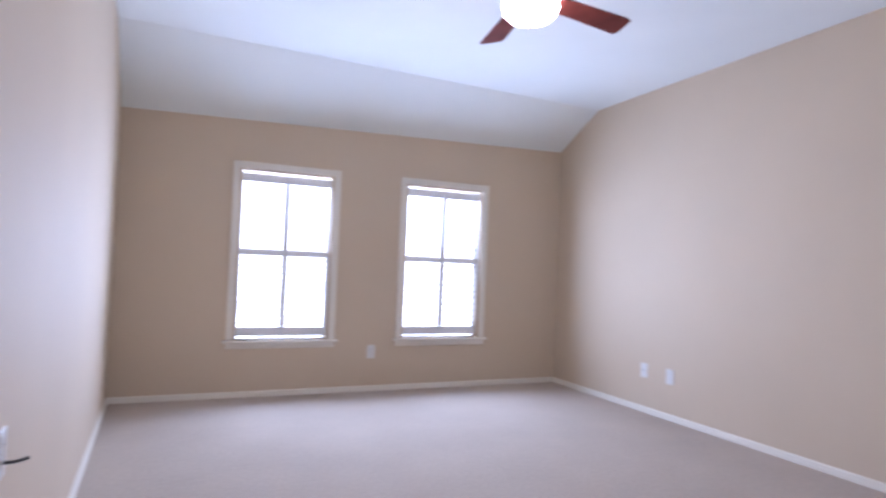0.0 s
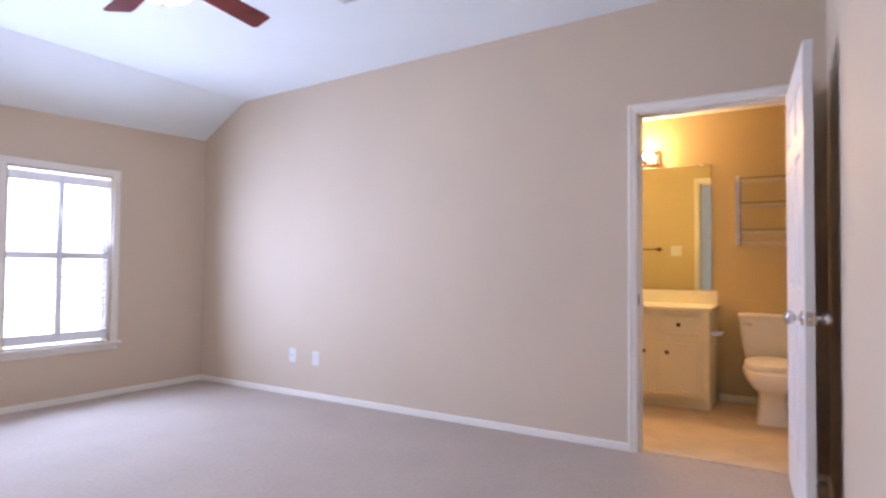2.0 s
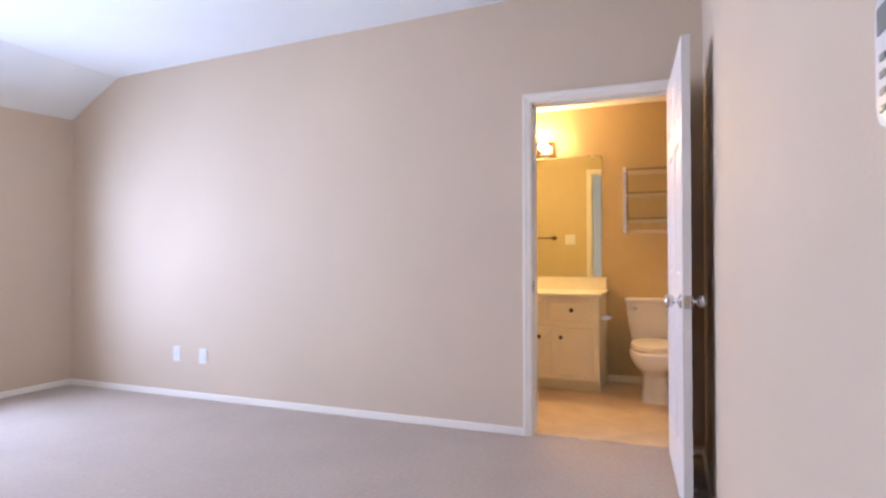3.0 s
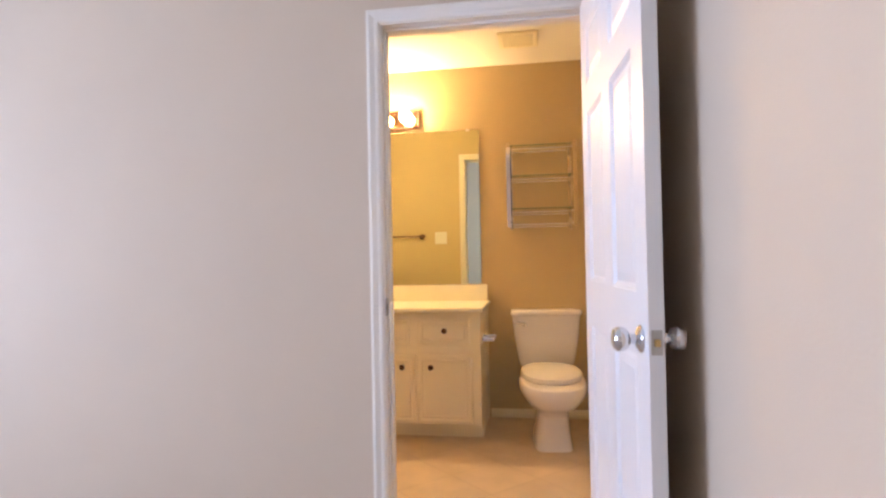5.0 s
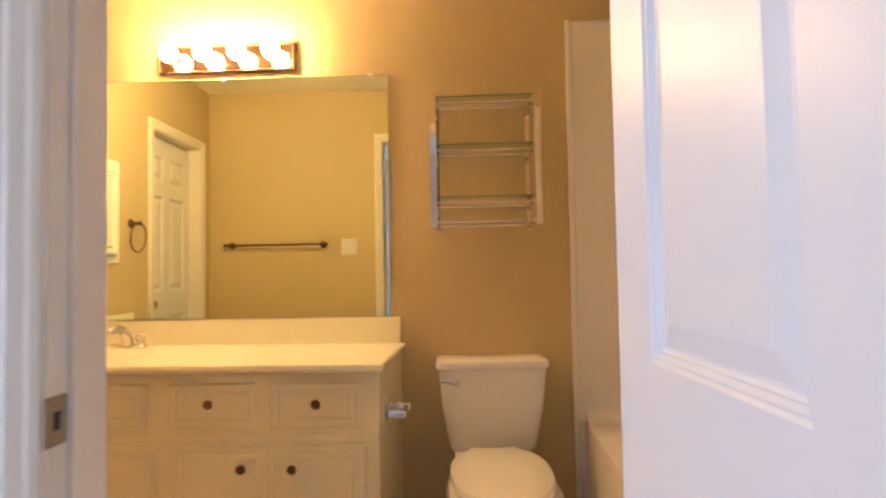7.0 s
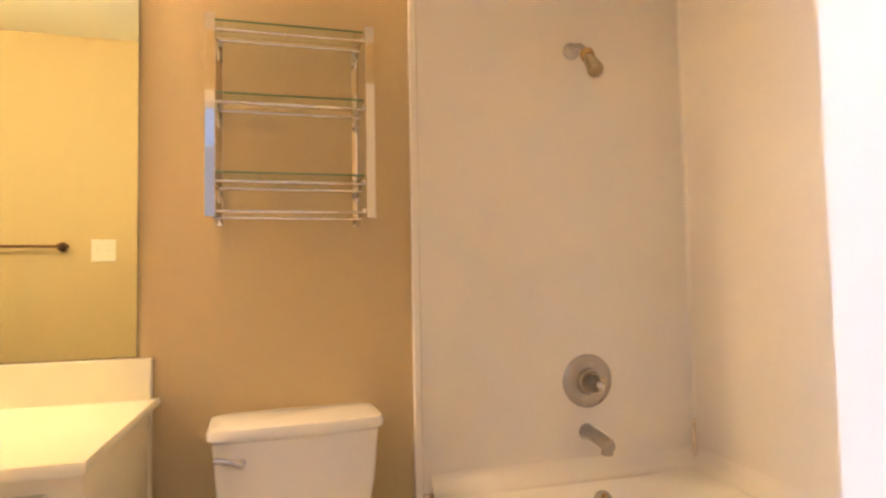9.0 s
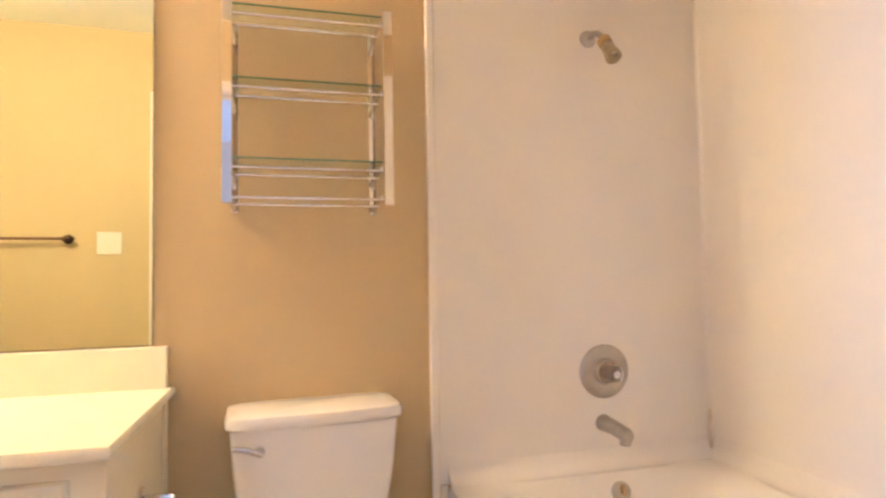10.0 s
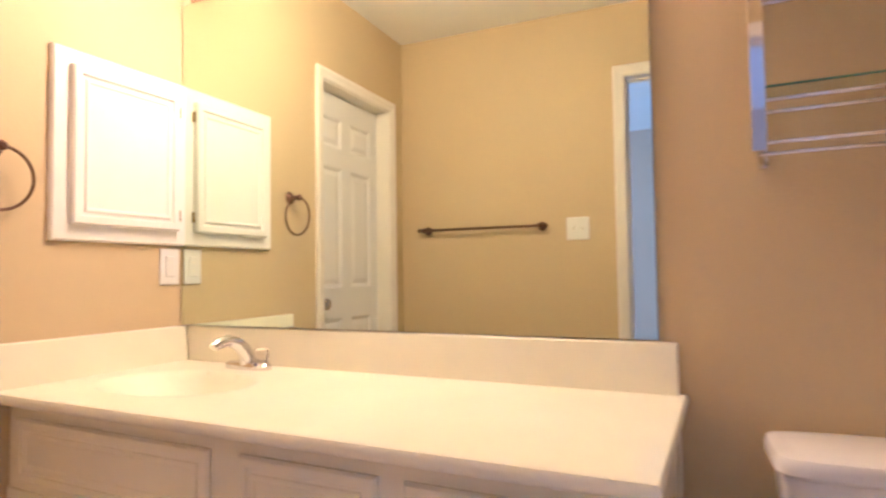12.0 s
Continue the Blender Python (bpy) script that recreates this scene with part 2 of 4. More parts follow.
bm = bmesh.new()
loft(bm, [[(x, y, z) for y, z in CEIL] + [(x, y, z + 0.06) for y, z in CEIL[::-1]] for x in (WEST, 0)])
structure("ceiling_bedroom", bm, CEILING, "white ceiling with a sloped strip over the windows", "ceiling")
structure("ceiling_bathroom", boxed(INNER, BACK, TUB_WALL, LEFT, BATH_CEIL, BATH_CEIL + 0.08), BATH_CEILING, "white bathroom ceiling", "ceiling")


def baseboard(name, a, b, inward, h=0.047, mat=TRIM):
    """A moulded board from a to b along a wall; inward points into the room."""
    a, b, n = Vector((*a, 0)), Vector((*b, 0)), Vector((*inward, 0))
    profile = ((0, 0), (0.014, 0), (0.014, h - 0.028), (0.011, h - 0.022), (0.011, h - 0.012), (0.006, h - 0.003), (0.003, h), (0, h))
    bm = loft(bmesh.new(), [[p + n * d + Vector((0, 0, z)) for d, z in profile] for p in (a, b)])
    return structure(name, bm, mat, "white moulded baseboard along the wall", "baseboard")


baseboard("baseboard_east", (0, DOOR_L + 0.058), (0, NORTH), (-1, 0))
baseboard("baseboard_east_short", (0, SOUTH), (0, DOOR_R - 0.058), (-1, 0))
baseboard("baseboard_north", (WEST, NORTH), (-0.014, NORTH), (0, -1)).matrix_world = SKEW
baseboard("baseboard_west", (WEST, SOUTH), (WEST, NORTH + 0.15), (1, 0))
baseboard("baseboard_south", (WEST + 0.014, SOUTH), (-0.014, SOUTH), (0, 1))
baseboard("baseboard_bathroom", (BACK, -1.07), (BACK, -0.345), (-1, 0), 0.068, CABINET)
baseboard("baseboard_bathroom_front", (INNER, DOOR_L + 0.058), (INNER, LEFT - 0.014), (1, 0), 0.068, CABINET)


def casing(name, parent, face, inward, y0, y1, z, axis="x", w=0.052):
    """Three moulded boards round an opening y0..y1 (or x0..x1) up to z on a wall face."""
    def board(p, q, out):
        profile = ((0.0, 0.0), (0.008, 0.0), (0.012, 0.010), (0.012, 0.020), (0.016, 0.034), (0.018, w - 0.012), (0.016, w), (0.0, w))
        rings = []
        for (c, h), (oc, oh) in ((p, out[0]), (q, out[1])):
            ring = []
            for d, s in profile:
                across, up = c + oc * s, h + oh * s
                ring.append((face + inward * d, across, up) if axis == "x" else (across, face + inward * d, up))
            rings.append(ring)
        return loft(bmesh.new(), rings)
    lo, hi = min(y0, y1) - 0.005, max(y0, y1) + 0.005
    top = z + 0.005
    part("casing_board", board((lo, 0), (lo, top), ((-1, 0), (-1, 1))), TRIM, parent)
    part("casing_board", board((hi, 0), (hi, top), ((1, 0), (1, 1))), TRIM, parent)
    part("casing_board", board((lo, top), (hi, top), ((-1, 1), (1, 1))), TRIM, parent)


frame_1 = thing("door_frame_1", "white moulded casing and jamb of the bathroom doorway", "door frame", kind="structure")
casing("casing", frame_1, 0, -1, DOOR_R, DOOR_L, DOOR_TOP)
casing("casing", frame_1, INNER, 1, DOOR_R, DOOR_L, DOOR_TOP)
for y0, y1 in ((DOOR_L, DOOR_L + 0.018), (DOOR_R - 0.018, DOOR_R)):
    part("jamb", boxed(0, INNER, y0, y1, 0, DOOR_TOP), TRIM, frame_1)
part("jamb_head", boxed(0, INNER, DOOR_R - 0.018, DOOR_L + 0.018, DOOR_TOP, DOOR_TOP + 0.018), TRIM, frame_1)
for y0, y1 in ((DOOR_L - 0.011, DOOR_L), (DOOR_R, DOOR_R + 0.011)):
    part("stop", boxed(0.04, 0.075, y0, y1, 0, DOOR_TOP, bevel=0.003), TRIM, frame_1)
part("stop_head", boxed(0.04, 0.075, DOOR_R + 0.011, DOOR_L - 0.011, DOOR_TOP - 0.011, DOOR_TOP, bevel=0.003), TRIM, frame_1)
strike = part("strike_plate", boxed(-0.006, 0.039, DOOR_L - 0.0025, DOOR_L - 0.0002, 0.880, 0.950, bevel=0.001), NICKEL, frame_1, "dulled metal strike plate")
part("strike_hole", boxed(0.010, 0.024, DOOR_L - 0.003, DOOR_L - 0.0022, 0.902, 0.928), SLOT, strike)


# ---- windows ----
def window(index, x0, x1):
    win = thing("window_%d" % index, "white double-hung window with moulded casing, sill and blown-out daylight", "window", "bedroom windows", "structure")
    win.matrix_world = SKEW
    y, c = NORTH, CASE
    for a, b in ((x0, x0 + c), (x1 - c, x1)):
        part("casing_board", boxed(a, b, y - 0.016, y, SILL_Z, HEAD_Z, bevel=0.004), TRIM, win)
    part("casing_head", boxed(x0 + c, x1 - c, y - 0.016, y, HEAD_Z - c, HEAD_Z, bevel=0.004), TRIM, win)
    for a, b in ((x0 + c, x0 + c + 0.004), (x1 - c - 0.004, x1 - c)):
        part("jamb_liner", boxed(a, b, y, y + 0.07, SILL_Z, HEAD_Z - c), TRIM, win)
    part("jamb_liner", boxed(x0 + c + 0.004, x1 - c - 0.004, y, y + 0.07, HEAD_Z - c - 0.004, HEAD_Z - c), TRIM, win)
    part("window_sill", boxed(x0 - 0.025, x1 + 0.025, y - 0.05, y + 0.05, SILL_Z - 0.022, SILL_Z, bevel=0.006), TRIM, win)
    part("apron", boxed(x0, x1, y - 0.014, y, SILL_Z - 0.068, SILL_Z - 0.022, bevel=0.004), TRIM, win)
    i0, i1, z0, z1 = x0 + c, x1 - c, SILL_Z, HEAD_Z - c
    for a, b in ((i0, i0 + 0.028), (i1 - 0.028, i1)):
        part("frame_side", boxed(a, b, y + 0.085, y + 0.135, z0, z1, bevel=0.003), VINYL_FRAME, win)
    part("frame_head", boxed(i0 + 0.028, i1 - 0.028, y + 0.085, y + 0.135, z1 - 0.007, z1, bevel=0.002), VINYL_FRAME, win)
    part("frame_foot", boxed(i0 + 0.028, i1 - 0.028, y + 0.085, y + 0.135, z0, z0 + 0.005, bevel=0.002), VINYL_FRAME, win)
    for za, zb, yo, r0 in ((z0 + 0.005, MID_Z, 0.088, MID_Z - 0.022), (MID_Z, z1 - 0.007, 0.112, MID_Z)):
        sash = part("sash", boxed(i0 + 0.029, i1 - 0.029, y + yo, y + yo + 0.022, r0, r0 + 0.022, bevel=0.002), VINYL_FRAME, win)
        pane = part("pane", boxed(i0 + 0.027, i1 - 0.027, y + yo + 0.009, y + yo + 0.013, za, zb), PANE, sash, "clear glass pane")
        pane.visible_shadow = False


def shutter_leaf(x0, x1, hinge_x):
    """One leaf with rails, stiles and open louvres, hung in the window opening."""
    leaf = thing("plantation_shutter", "white plantation shutter leaf with open louvres hung in the window", "shutter", "window shutters")
    leaf.matrix_world = SKEW @ pose(0, NORTH + 0.038, 0)
    z0, z1, st, t = SILL_Z + 0.028, HEAD_Z - CASE - 0.032, 0.022, 0.013
    for a, b in ((x0, x0 + st), (x1 - st, x1)):
        part("stile", boxed(a, b, -t, t, z0, z1, bevel=0.003), BLIND, leaf)
    rails = ((z0, z0 + 0.072), (MID_Z - 0.026, MID_Z + 0.026), (z1 - 0.070, z1))
    for a, b in rails:
        part("rail", boxed(x0 + st, x1 - st, -t + 0.001, t - 0.001, a, b, bevel=0.002), BLIND, leaf)
    w = 0.029
    louvre_bm = loft(bmesh.new(), [[(x, -w, 0), (x, -w * 0.6, 0.0036), (x, 0, 0.005), (x, w * 0.6, 0.0036), (x, w, 0), (x, w * 0.6, -0.0036), (x, 0, -0.005), (x, -w * 0.6, -0.0036)] for x in (x0 + st + 0.001, x1 - st - 0.001)])
    first = None
    for a, b in ((rails[0][1], rails[1][0]), (rails[1][1], rails[2][0])):
        n = 10
        for k in range(n):
            if first is None:
                ob = first = part("louvre", louvre_bm, BLIND, leaf)
            else:
                ob = new("louvre", first.data)
                ob.parent = leaf
            ob.matrix_basis = pose(0, 0, a + (k + 0.5) * (b - a) / n, -3, 0, 0)
    for z in (z0 + 0.18, z1 - 0.18):
        part("hinge", lathe(bmesh.new(), [(0.004, z - 0.03), (0.0045, z - 0.029), (0.0045, z + 0.029), (0.004, z + 0.03)], pose(hinge_x, -t - 0.003, 0), 10), BLIND, leaf)


def shutters(x0, x1):
    i0, i1, mid = x0 + CASE + 0.006, x1 - CASE - 0.006, (x0 + x1) / 2
    shutter_leaf(i0, mid - 0.001, i0 + 0.003)
    shutter_leaf(mid + 0.001, i1, i1 - 0.003)


CASE, MID_Z = 0.055, 1.165
for number, (x0, x1) in enumerate(WINDOWS, 1):
    window(number, x0, x1)
    shutters(x0, x1)

bm = boxed(-12, 8, NORTH + 2.5, NORTH + 2.6, -3, 7)
tagged(part("backdrop", bm, glow_material("overcast daylight", (0.86, 0.93, 1.0), BACKDROP_GLOW)), "plain bright daylight outside the windows", "backdrop", kind="structure")


# ---- six-panel doors ----
def panel_leaf(w, h, t):
    """A moulded six-panel door leaf, hinge side at x = 0, its thickness about y = 0."""
    s, m = w * 0.124, w * 0.136
    p = (w - 2 * s - m) / 2
    xs = [0, s, s + p, s + p + m, w - s, w]
    zs = [0, 0.22, 0.85, 1.005, 1.60, 1.70, h - 0.115, h]
    bm = bmesh.new()
    panels = []
    for y, flip in ((t / 2, 1), (-t / 2, -1)):
        grid = [[bm.verts.new((x, y, z)) for z in zs] for x in xs]
        for i in range(5):
            for j in range(7):
                loop = [grid[i][j], grid[i + 1][j], grid[i + 1][j + 1], grid[i][j + 1]]
                f = bm.faces.new(loop if flip < 0 else loop[::-1])
                if i in (1, 3) and j in (1, 3, 5):
                    panels.append(f)
    bm.verts.ensure_lookup_table()
    n = len(xs) * len(zs)
    front, back = bm.verts[:n], bm.verts[n:2 * n]
    k = len(zs)
    rim = [i * k for i in range(6)] + [5 * k + j for j in range(1, 8)] + [i * k + 7 for i in range(4, -1, -1)] + [j for j in range(6, 0, -1)]
    for a, b in zip(rim, rim[1:] + rim[:1]):
        bm.faces.new((front[a], front[b], back[b], back[a]))
    bm.normal_update()
    for thickness, depth in ((0.005, -0.003), (0.004, 0.0), (0.006, -0.004), (0.003, 0.001), (0.005, -0.003), (0.005, 0.0), (0.032, 0.006)):
        bmesh.ops.inset_individual(bm, faces=panels, thickness=thickness, depth=depth)
    return bm


def door_knob(parent, m, mat, plate):
    """A knob on its rose; local z points out of the door."""
    knob = part("knob", lathe(bmesh.new(), [(0.0125, 0.0), (0.0115, 0.022), (0.014, 0.028), (0.022, 0.032), (0.0275, 0.039), (0.0295, 0.049), (0.028, 0.058), (0.022, 0.065), (0.012, 0.068), (0.0, 0.0685)], m), mat, parent, "round polished chrome knob", smooth=True)
    part("rose", lathe(bmesh.new(), [(0.033, 0.0), (0.033, 0.002), (0.030, 0.006), (0.020, 0.011), (0.013, 0.013)], m), plate, knob, smooth=True)


leaf_w, leaf_t = 0.855, 0.035
door_1 = thing("door_1", "white six-panel bathroom door standing open against the wall", "door", kind="structure", at=(-0.038, -0.864, 0.012), turn=180 + 4.2)
part("leaf", panel_leaf(leaf_w, 2.022, leaf_t), DOOR_PAINT, door_1)
door_knob(door_1, facing(leaf_w - 0.065, -leaf_t / 2, 0.897, (0, -1, 0)), CHROME, CHROME)
door_knob(door_1, facing(leaf_w - 0.065, leaf_t / 2, 0.897, (0, 1, 0)), CHROME, CHROME)
latch = part("latch_plate", boxed(leaf_w - 0.0005, leaf_w + 0.002, -0.0125, 0.0125, 0.869, 0.925, bevel=0.0008), NICKEL, door_1, "dulled metal latch plate")
part("latch_bolt", boxed(leaf_w + 0.001, leaf_w + 0.011, -0.007, 0.007, 0.888, 0.906, bevel=0.003), BRASS, latch)
for z in (0.18, 1.02, 1.85):
    hinge = part("hinge", lathe(bmesh.new(), [(0.006, z - 0.045), (0.007, z - 0.044), (0.007, z + 0.044), (0.006, z + 0.045)], pose(-0.006, leaf_t / 2 + 0.002, 0), 12), BRASS, door_1)
    part("hinge_plate", boxed(-0.0022, -0.0002, -0.012, leaf_t / 2, z - 0.044, z + 0.044), BRASS, hinge)

door_2 = thing("door_2", "closed cream six-panel closet door in the bathroom side wall", "door", kind="structure", at=(0.916, LEFT + 0.095, 0.01), turn=180)
part("leaf", panel_leaf(0.622, 1.965, leaf_t), DOOR_PAINT, door_2)
door_knob(door_2, facing(0.06, leaf_t / 2, 0.93, (0, 1, 0)), CHROME, CHROME)
frame_2 = thing("door_frame_2", "white moulded casing round the closet door", "door frame", kind="structure")
casing("casing", frame_2, LEFT, -1, 0.277 + 0.018, 0.933 - 0.018, 1.98, axis="y")
for a, b in ((0.277, 0.294), (0.916, 0.933)):
    part("jamb", boxed(a, b, LEFT, LEFT + 0.12, 0, 1.98), TRIM, frame_2)
part("jamb_head", boxed(0.277, 0.933, LEFT, LEFT + 0.12, 1.98, 2.005), TRIM, frame_2)

stop_ob = thing("door_stop", "small spring door stop on the baseboard behind the door", "door stop", at=(-0.62, SOUTH + 0.014, 0.035))
part("spring", tube(bmesh.new(), [(0.006 * math.cos(k * 0.9), k * 0.0009, 0.006 * math.sin(k * 0.9)) for k in range(56)], 0.0012, 6), NICKEL, stop_ob)
part("tip", lathe(bmesh.new(), [(0.006, 0), (0.0075, 0.004), (0.0075, 0.012), (0.004, 0.015)], facing(0, 0.048, 0, (0, 1, 0)), 12), PLATE, stop_ob, "white rubber tip", smooth=True)


# ---- wall plates ----
def wall_plate(name, label, category, at, turn, kind, group=""):
    """Local -y points out of the wall."""
    ob = thing(name, label, category, group, at=at, turn=turn)
    w = 0.115 if kind == "double switch" else 0.072
    plate = part("cover_plate", boxed(-w / 2, w / 2, -0.006, 0, -0.058, 0.058, bevel=0.003), PLATE, ob)
    if kind == "outlet":
        for z in (-0.021, 0.021):
            face = part("socket", loft(bmesh.new(), [[(x, -0.0085 if e else -0.004, z + v) for x, v in [(math.copysign(min(abs(0.017 * math.cos(a)), 0.0155), math.cos(a)), 0.017 * math.sin(a)) for a in [2 * math.pi * (i + 0.5) / 24 for i in range(24)]]] for e in (0, 1)]), PLATE, ob)
            for x in (-0.0063, 0.0063):
                part("slot", boxed(x - 0.001, x + 0.001, -0.0089, -0.0086, z - 0.004, z + 0.005), SLOT, face)
        part("screw", lathe(bmesh.new(), [(0.003, 0), (0.0028, 0.0008)], facing(0, -0.006, 0, (0, -1, 0)), 10), NICKEL, ob)
    elif kind == "double switch":
        for x in (-0.023, 0.023):
            part("toggle_slot", boxed(x - 0.0075, x + 0.0075, -0.0064, -0.0061, -0.013, 0.013), TRIM, ob)
            part("toggle", boxed(x - 0.005, x + 0.005, -0.017, -0.005, -0.004, 0.012, bevel=0.002), PLATE, ob)
    elif kind == "cable":
        part("jack", lathe(bmesh.new(), [(0.006, 0), (0.006, 0.004), (0.0045, 0.005), (0.0045, 0.012)], facing(0, -0.005, 0, (0, -1, 0)), 12), NICKEL, ob)
    elif kind == "rocker":
        part("rocker", boxed(-0.0165, 0.0165, -0.009, -0.004, -0.033, 0.033, bevel=0.002), PLATE, ob)
        for z in (-0.014, 0.014):
            part("slot", boxed(-0.006, 0.006, -0.0095, -0.0091, z - 0.003, z + 0.003), TRIM, ob)
    return ob


wall_plate("cable_outlet", "white cable outlet plate low on the greige wall", "cable outlet", (0, 2.793, 0.336), -90, "cable")
wall_plate("wall_outlet", "white electrical outlet low on the greige wall", "outlet", (0, 2.528, 0.332), -90, "outlet", "bedroom outlets")
north_plate = wall_plate("wall_outlet", "white electrical outlet between the two windows", "outlet", (-1.90, NORTH, 0.340), 0, "outlet", "bedroom outlets")
north_plate.matrix_world = SKEW @ north_plate.matrix_world
west_plate = wall_plate("wall_outlet", "white electrical outlet with a dark cord plugged in", "outlet", (WEST, 0.90, 0.66), 90, "outlet", "bedroom outlets")
part("plug_cord", tube(bmesh.new(), [(0, -0.008, -0.02), (0.0, -0.03, -0.02), (0.006, -0.045, -0.018), (0.012, -0.055, -0.016)], 0.004, 8), SLOT, west_plate, "short dark cord")
wall_plate("light_switch", "white double toggle switch plate beside the doorway", "light switch", (INNER, 0.177, 1.298), 90, "double switch")
wall_plate("bathroom_outlet", "white outlet plate under the medicine cabinet", "outlet", (1.668, LEFT, 1.111), 0, "rocker")

thermostat = thing("thermostat", "white thermostat with a grey display and vent slots on the wall", "thermostat", at=(-3.062, SOUTH, 1.192))
part("housing", loft(bmesh.new(), [[(x * s, d, 0.055 + z * s) for x, z in [(0.065 * math.copysign(abs(math.cos(a)) ** 0.35, math.cos(a)), 0.055 * math.copysign(abs(math.sin(a)) ** 0.35, math.sin(a))) for a in [2 * math.pi * (i + 0.5) / 32 for i in range(32)]]] for d, s in ((0, 1), (0.016, 1), (0.021, 0.96))]), PLATE, thermostat)
part("display", boxed(-0.045, 0.055, 0.0205, 0.0222, 0.072, 0.092, bevel=0.0005), GREY_SCREEN, thermostat, "grey display window")
for i in range(5):
    for j in range(4):
        part("slot", boxed(0.05 - i * 0.022 - 0.012, 0.05 - i * 0.022, 0.0208, 0.0222, 0.014 + j * 0.0125, 0.019 + j * 0.0125), GREY_SCREEN, thermostat)


# ---- ceiling fan and vents ----
fan = thing("ceiling_fan", "ceiling fan with cherry blades and a lit glass bowl", "ceiling fan", at=(-2.043, 1.585, bedroom_ceiling(1.585)))
drop = bedroom_ceiling(1.585) - 2.307
part("canopy", lathe(bmesh.new(), [(0.07, 0.02), (0.07, -0.02), (0.05, -0.05), (0.016, -0.06), (0.016, -0.09)]), BRONZE, fan, "dark bronze canopy", smooth=True)
part("motor", lathe(bmesh.new(), [(0.02, -0.08), (0.09, -0.10), (0.125, -0.14), (0.125, -0.20), (0.10, -0.24), (0.06, -0.26), (0.06, -0.28)]), BRONZE, fan, "dark bronze motor housing", smooth=True)
bowl = part("light_bowl", lathe(bmesh.new(), [(0.09, -drop + 0.112), (0.132, -drop + 0.105), (0.136, -drop + 0.085), (0.127, -drop + 0.052), (0.103, -drop + 0.026), (0.06, -drop + 0.010), (0.015, -drop + 0.004)], n=40), BOWL, fan, "lit frosted glass bowl", smooth=True)
part("finial", lathe(bmesh.new(), [(0.017, -drop + 0.008), (0.017, -drop + 0.001), (0.008, -drop - 0.006), (0.010, -drop - 0.014), (0.007, -drop - 0.021), (0.0, -drop - 0.025)], n=12), BRASS, bowl, "small brass finial", smooth=True)
BLADE_Z = 2.449 - bedroom_ceiling(1.585)
blade_outline = ((0.17, -0.05), (0.19, -0.056), (0.58, -0.07), (0.625, -0.062), (0.645, 0.045), (0.63, 0.07), (0.19, 0.056), (0.17, 0.05))
blade_bm = loft(bmesh.new(), [[(x, y, z) for x, y in blade_outline] for z in (-0.003, 0.003)])
first_blade = None
for k in range(5):
    turn = pose(0, 0, BLADE_Z, 0, 0, 5 + 72 * k) @ pose(0, 0, 0, -12, 0, 0)
    if first_blade is None:
        ob = first_blade = part("blade", blade_bm, CHERRY, fan, "cherry-stained blade")
    else:
        ob = new("blade", first_blade.data)
        ob.parent = fan
        ob["label"] = "cherry-stained blade"
    ob.matrix_basis = turn
    arm = part("blade_arm", boxed(0.06, 0.24, -0.018, 0.018, 0.0035, 0.011, bevel=0.003), BRONZE, ob, "dark bronze blade arm")


def register(name, label, x0, x1, y0, y1, z, slats, along, mat, tilt=0.0):
    """A louvred vent under a ceiling."""
    cx, cy = (x0 + x1) / 2, (y0 + y1) / 2
    ob = thing(name, label, "ceiling vent", at=(cx, cy, z))
    ob.matrix_world = pose(cx, cy, z, tilt)
    a, b, r = (x1 - x0) / 2, (y1 - y0) / 2, 0.028
    part("backing", boxed(-a + 0.01, a - 0.01, -b + 0.01, b - 0.01, -0.003, 0.01), SLOT, ob)
    bm = bmesh.new()
    for sx0, sx1, sy0, sy1 in ((-a, a, -b, -b + r), (-a, a, b - r, b), (-a, -a + r, -b + r, b - r), (a - r, a, -b + r, b - r)):
        box(bm, sx0, sx1, sy0, sy1, -0.012, 0.0, bevel=0.003)
    part("frame", bm, mat, ob)
    for k in range(slats):
        f = (k + 0.5) / slats
        if along == "x":
            y = -b + r + f * (2 * b - 2 * r)
            part("slat", boxed(-a + r, a - r, y - 0.004, y + 0.004, -0.010, -0.0035), mat, ob)
        else:
            x = -a + r + f * (2 * a - 2 * r)
            part("slat", boxed(x - 0.004, x + 0.004, -b + r, b - r, -0.010, -0.0035), mat, ob)
    return ob


register("ceiling_vent", "white louvred air vent in the bedroom ceiling", -1.27, -0.965, 1.19, 1.44, bedroom_ceiling(1.315), 9, "x", CEILING, math.degrees(math.atan2(2.613 - 2.745, 3.459 - SOUTH + 0.12)))
register("exhaust_fan_grille", "cream exhaust fan grille in the bathroom ceiling", 1.165, 1.405, -0.705, -0.47, BATH_CEIL, 11, "y", CABINET)


# ---- bathroom: vanity ----
FACE, COUNTER_FRONT, COUNTER_Z = 1.210, 1.145, 0.805
VAN_R = -0.328
vanity = thing("vanity_cabinet", "cream painted vanity cabinet with dark round knobs", "vanity cabinet")
bm = boxed(FACE + 0.018, BACK - 0.002, VAN_R, VAN_R + 0.018, 0.098, COUNTER_Z - 0.021)
box(bm, FACE + 0.075, BACK - 0.002, VAN_R, VAN_R + 0.018, 0.003, 0.098)
box(bm, FACE + 0.018, BACK - 0.002, LEFT - 0.02, LEFT - 0.002, 0.003, COUNTER_Z - 0.021)
box(bm, BACK - 0.012, BACK - 0.002, VAN_R + 0.018, LEFT - 0.02, 0.098, COUNTER_Z - 0.021)
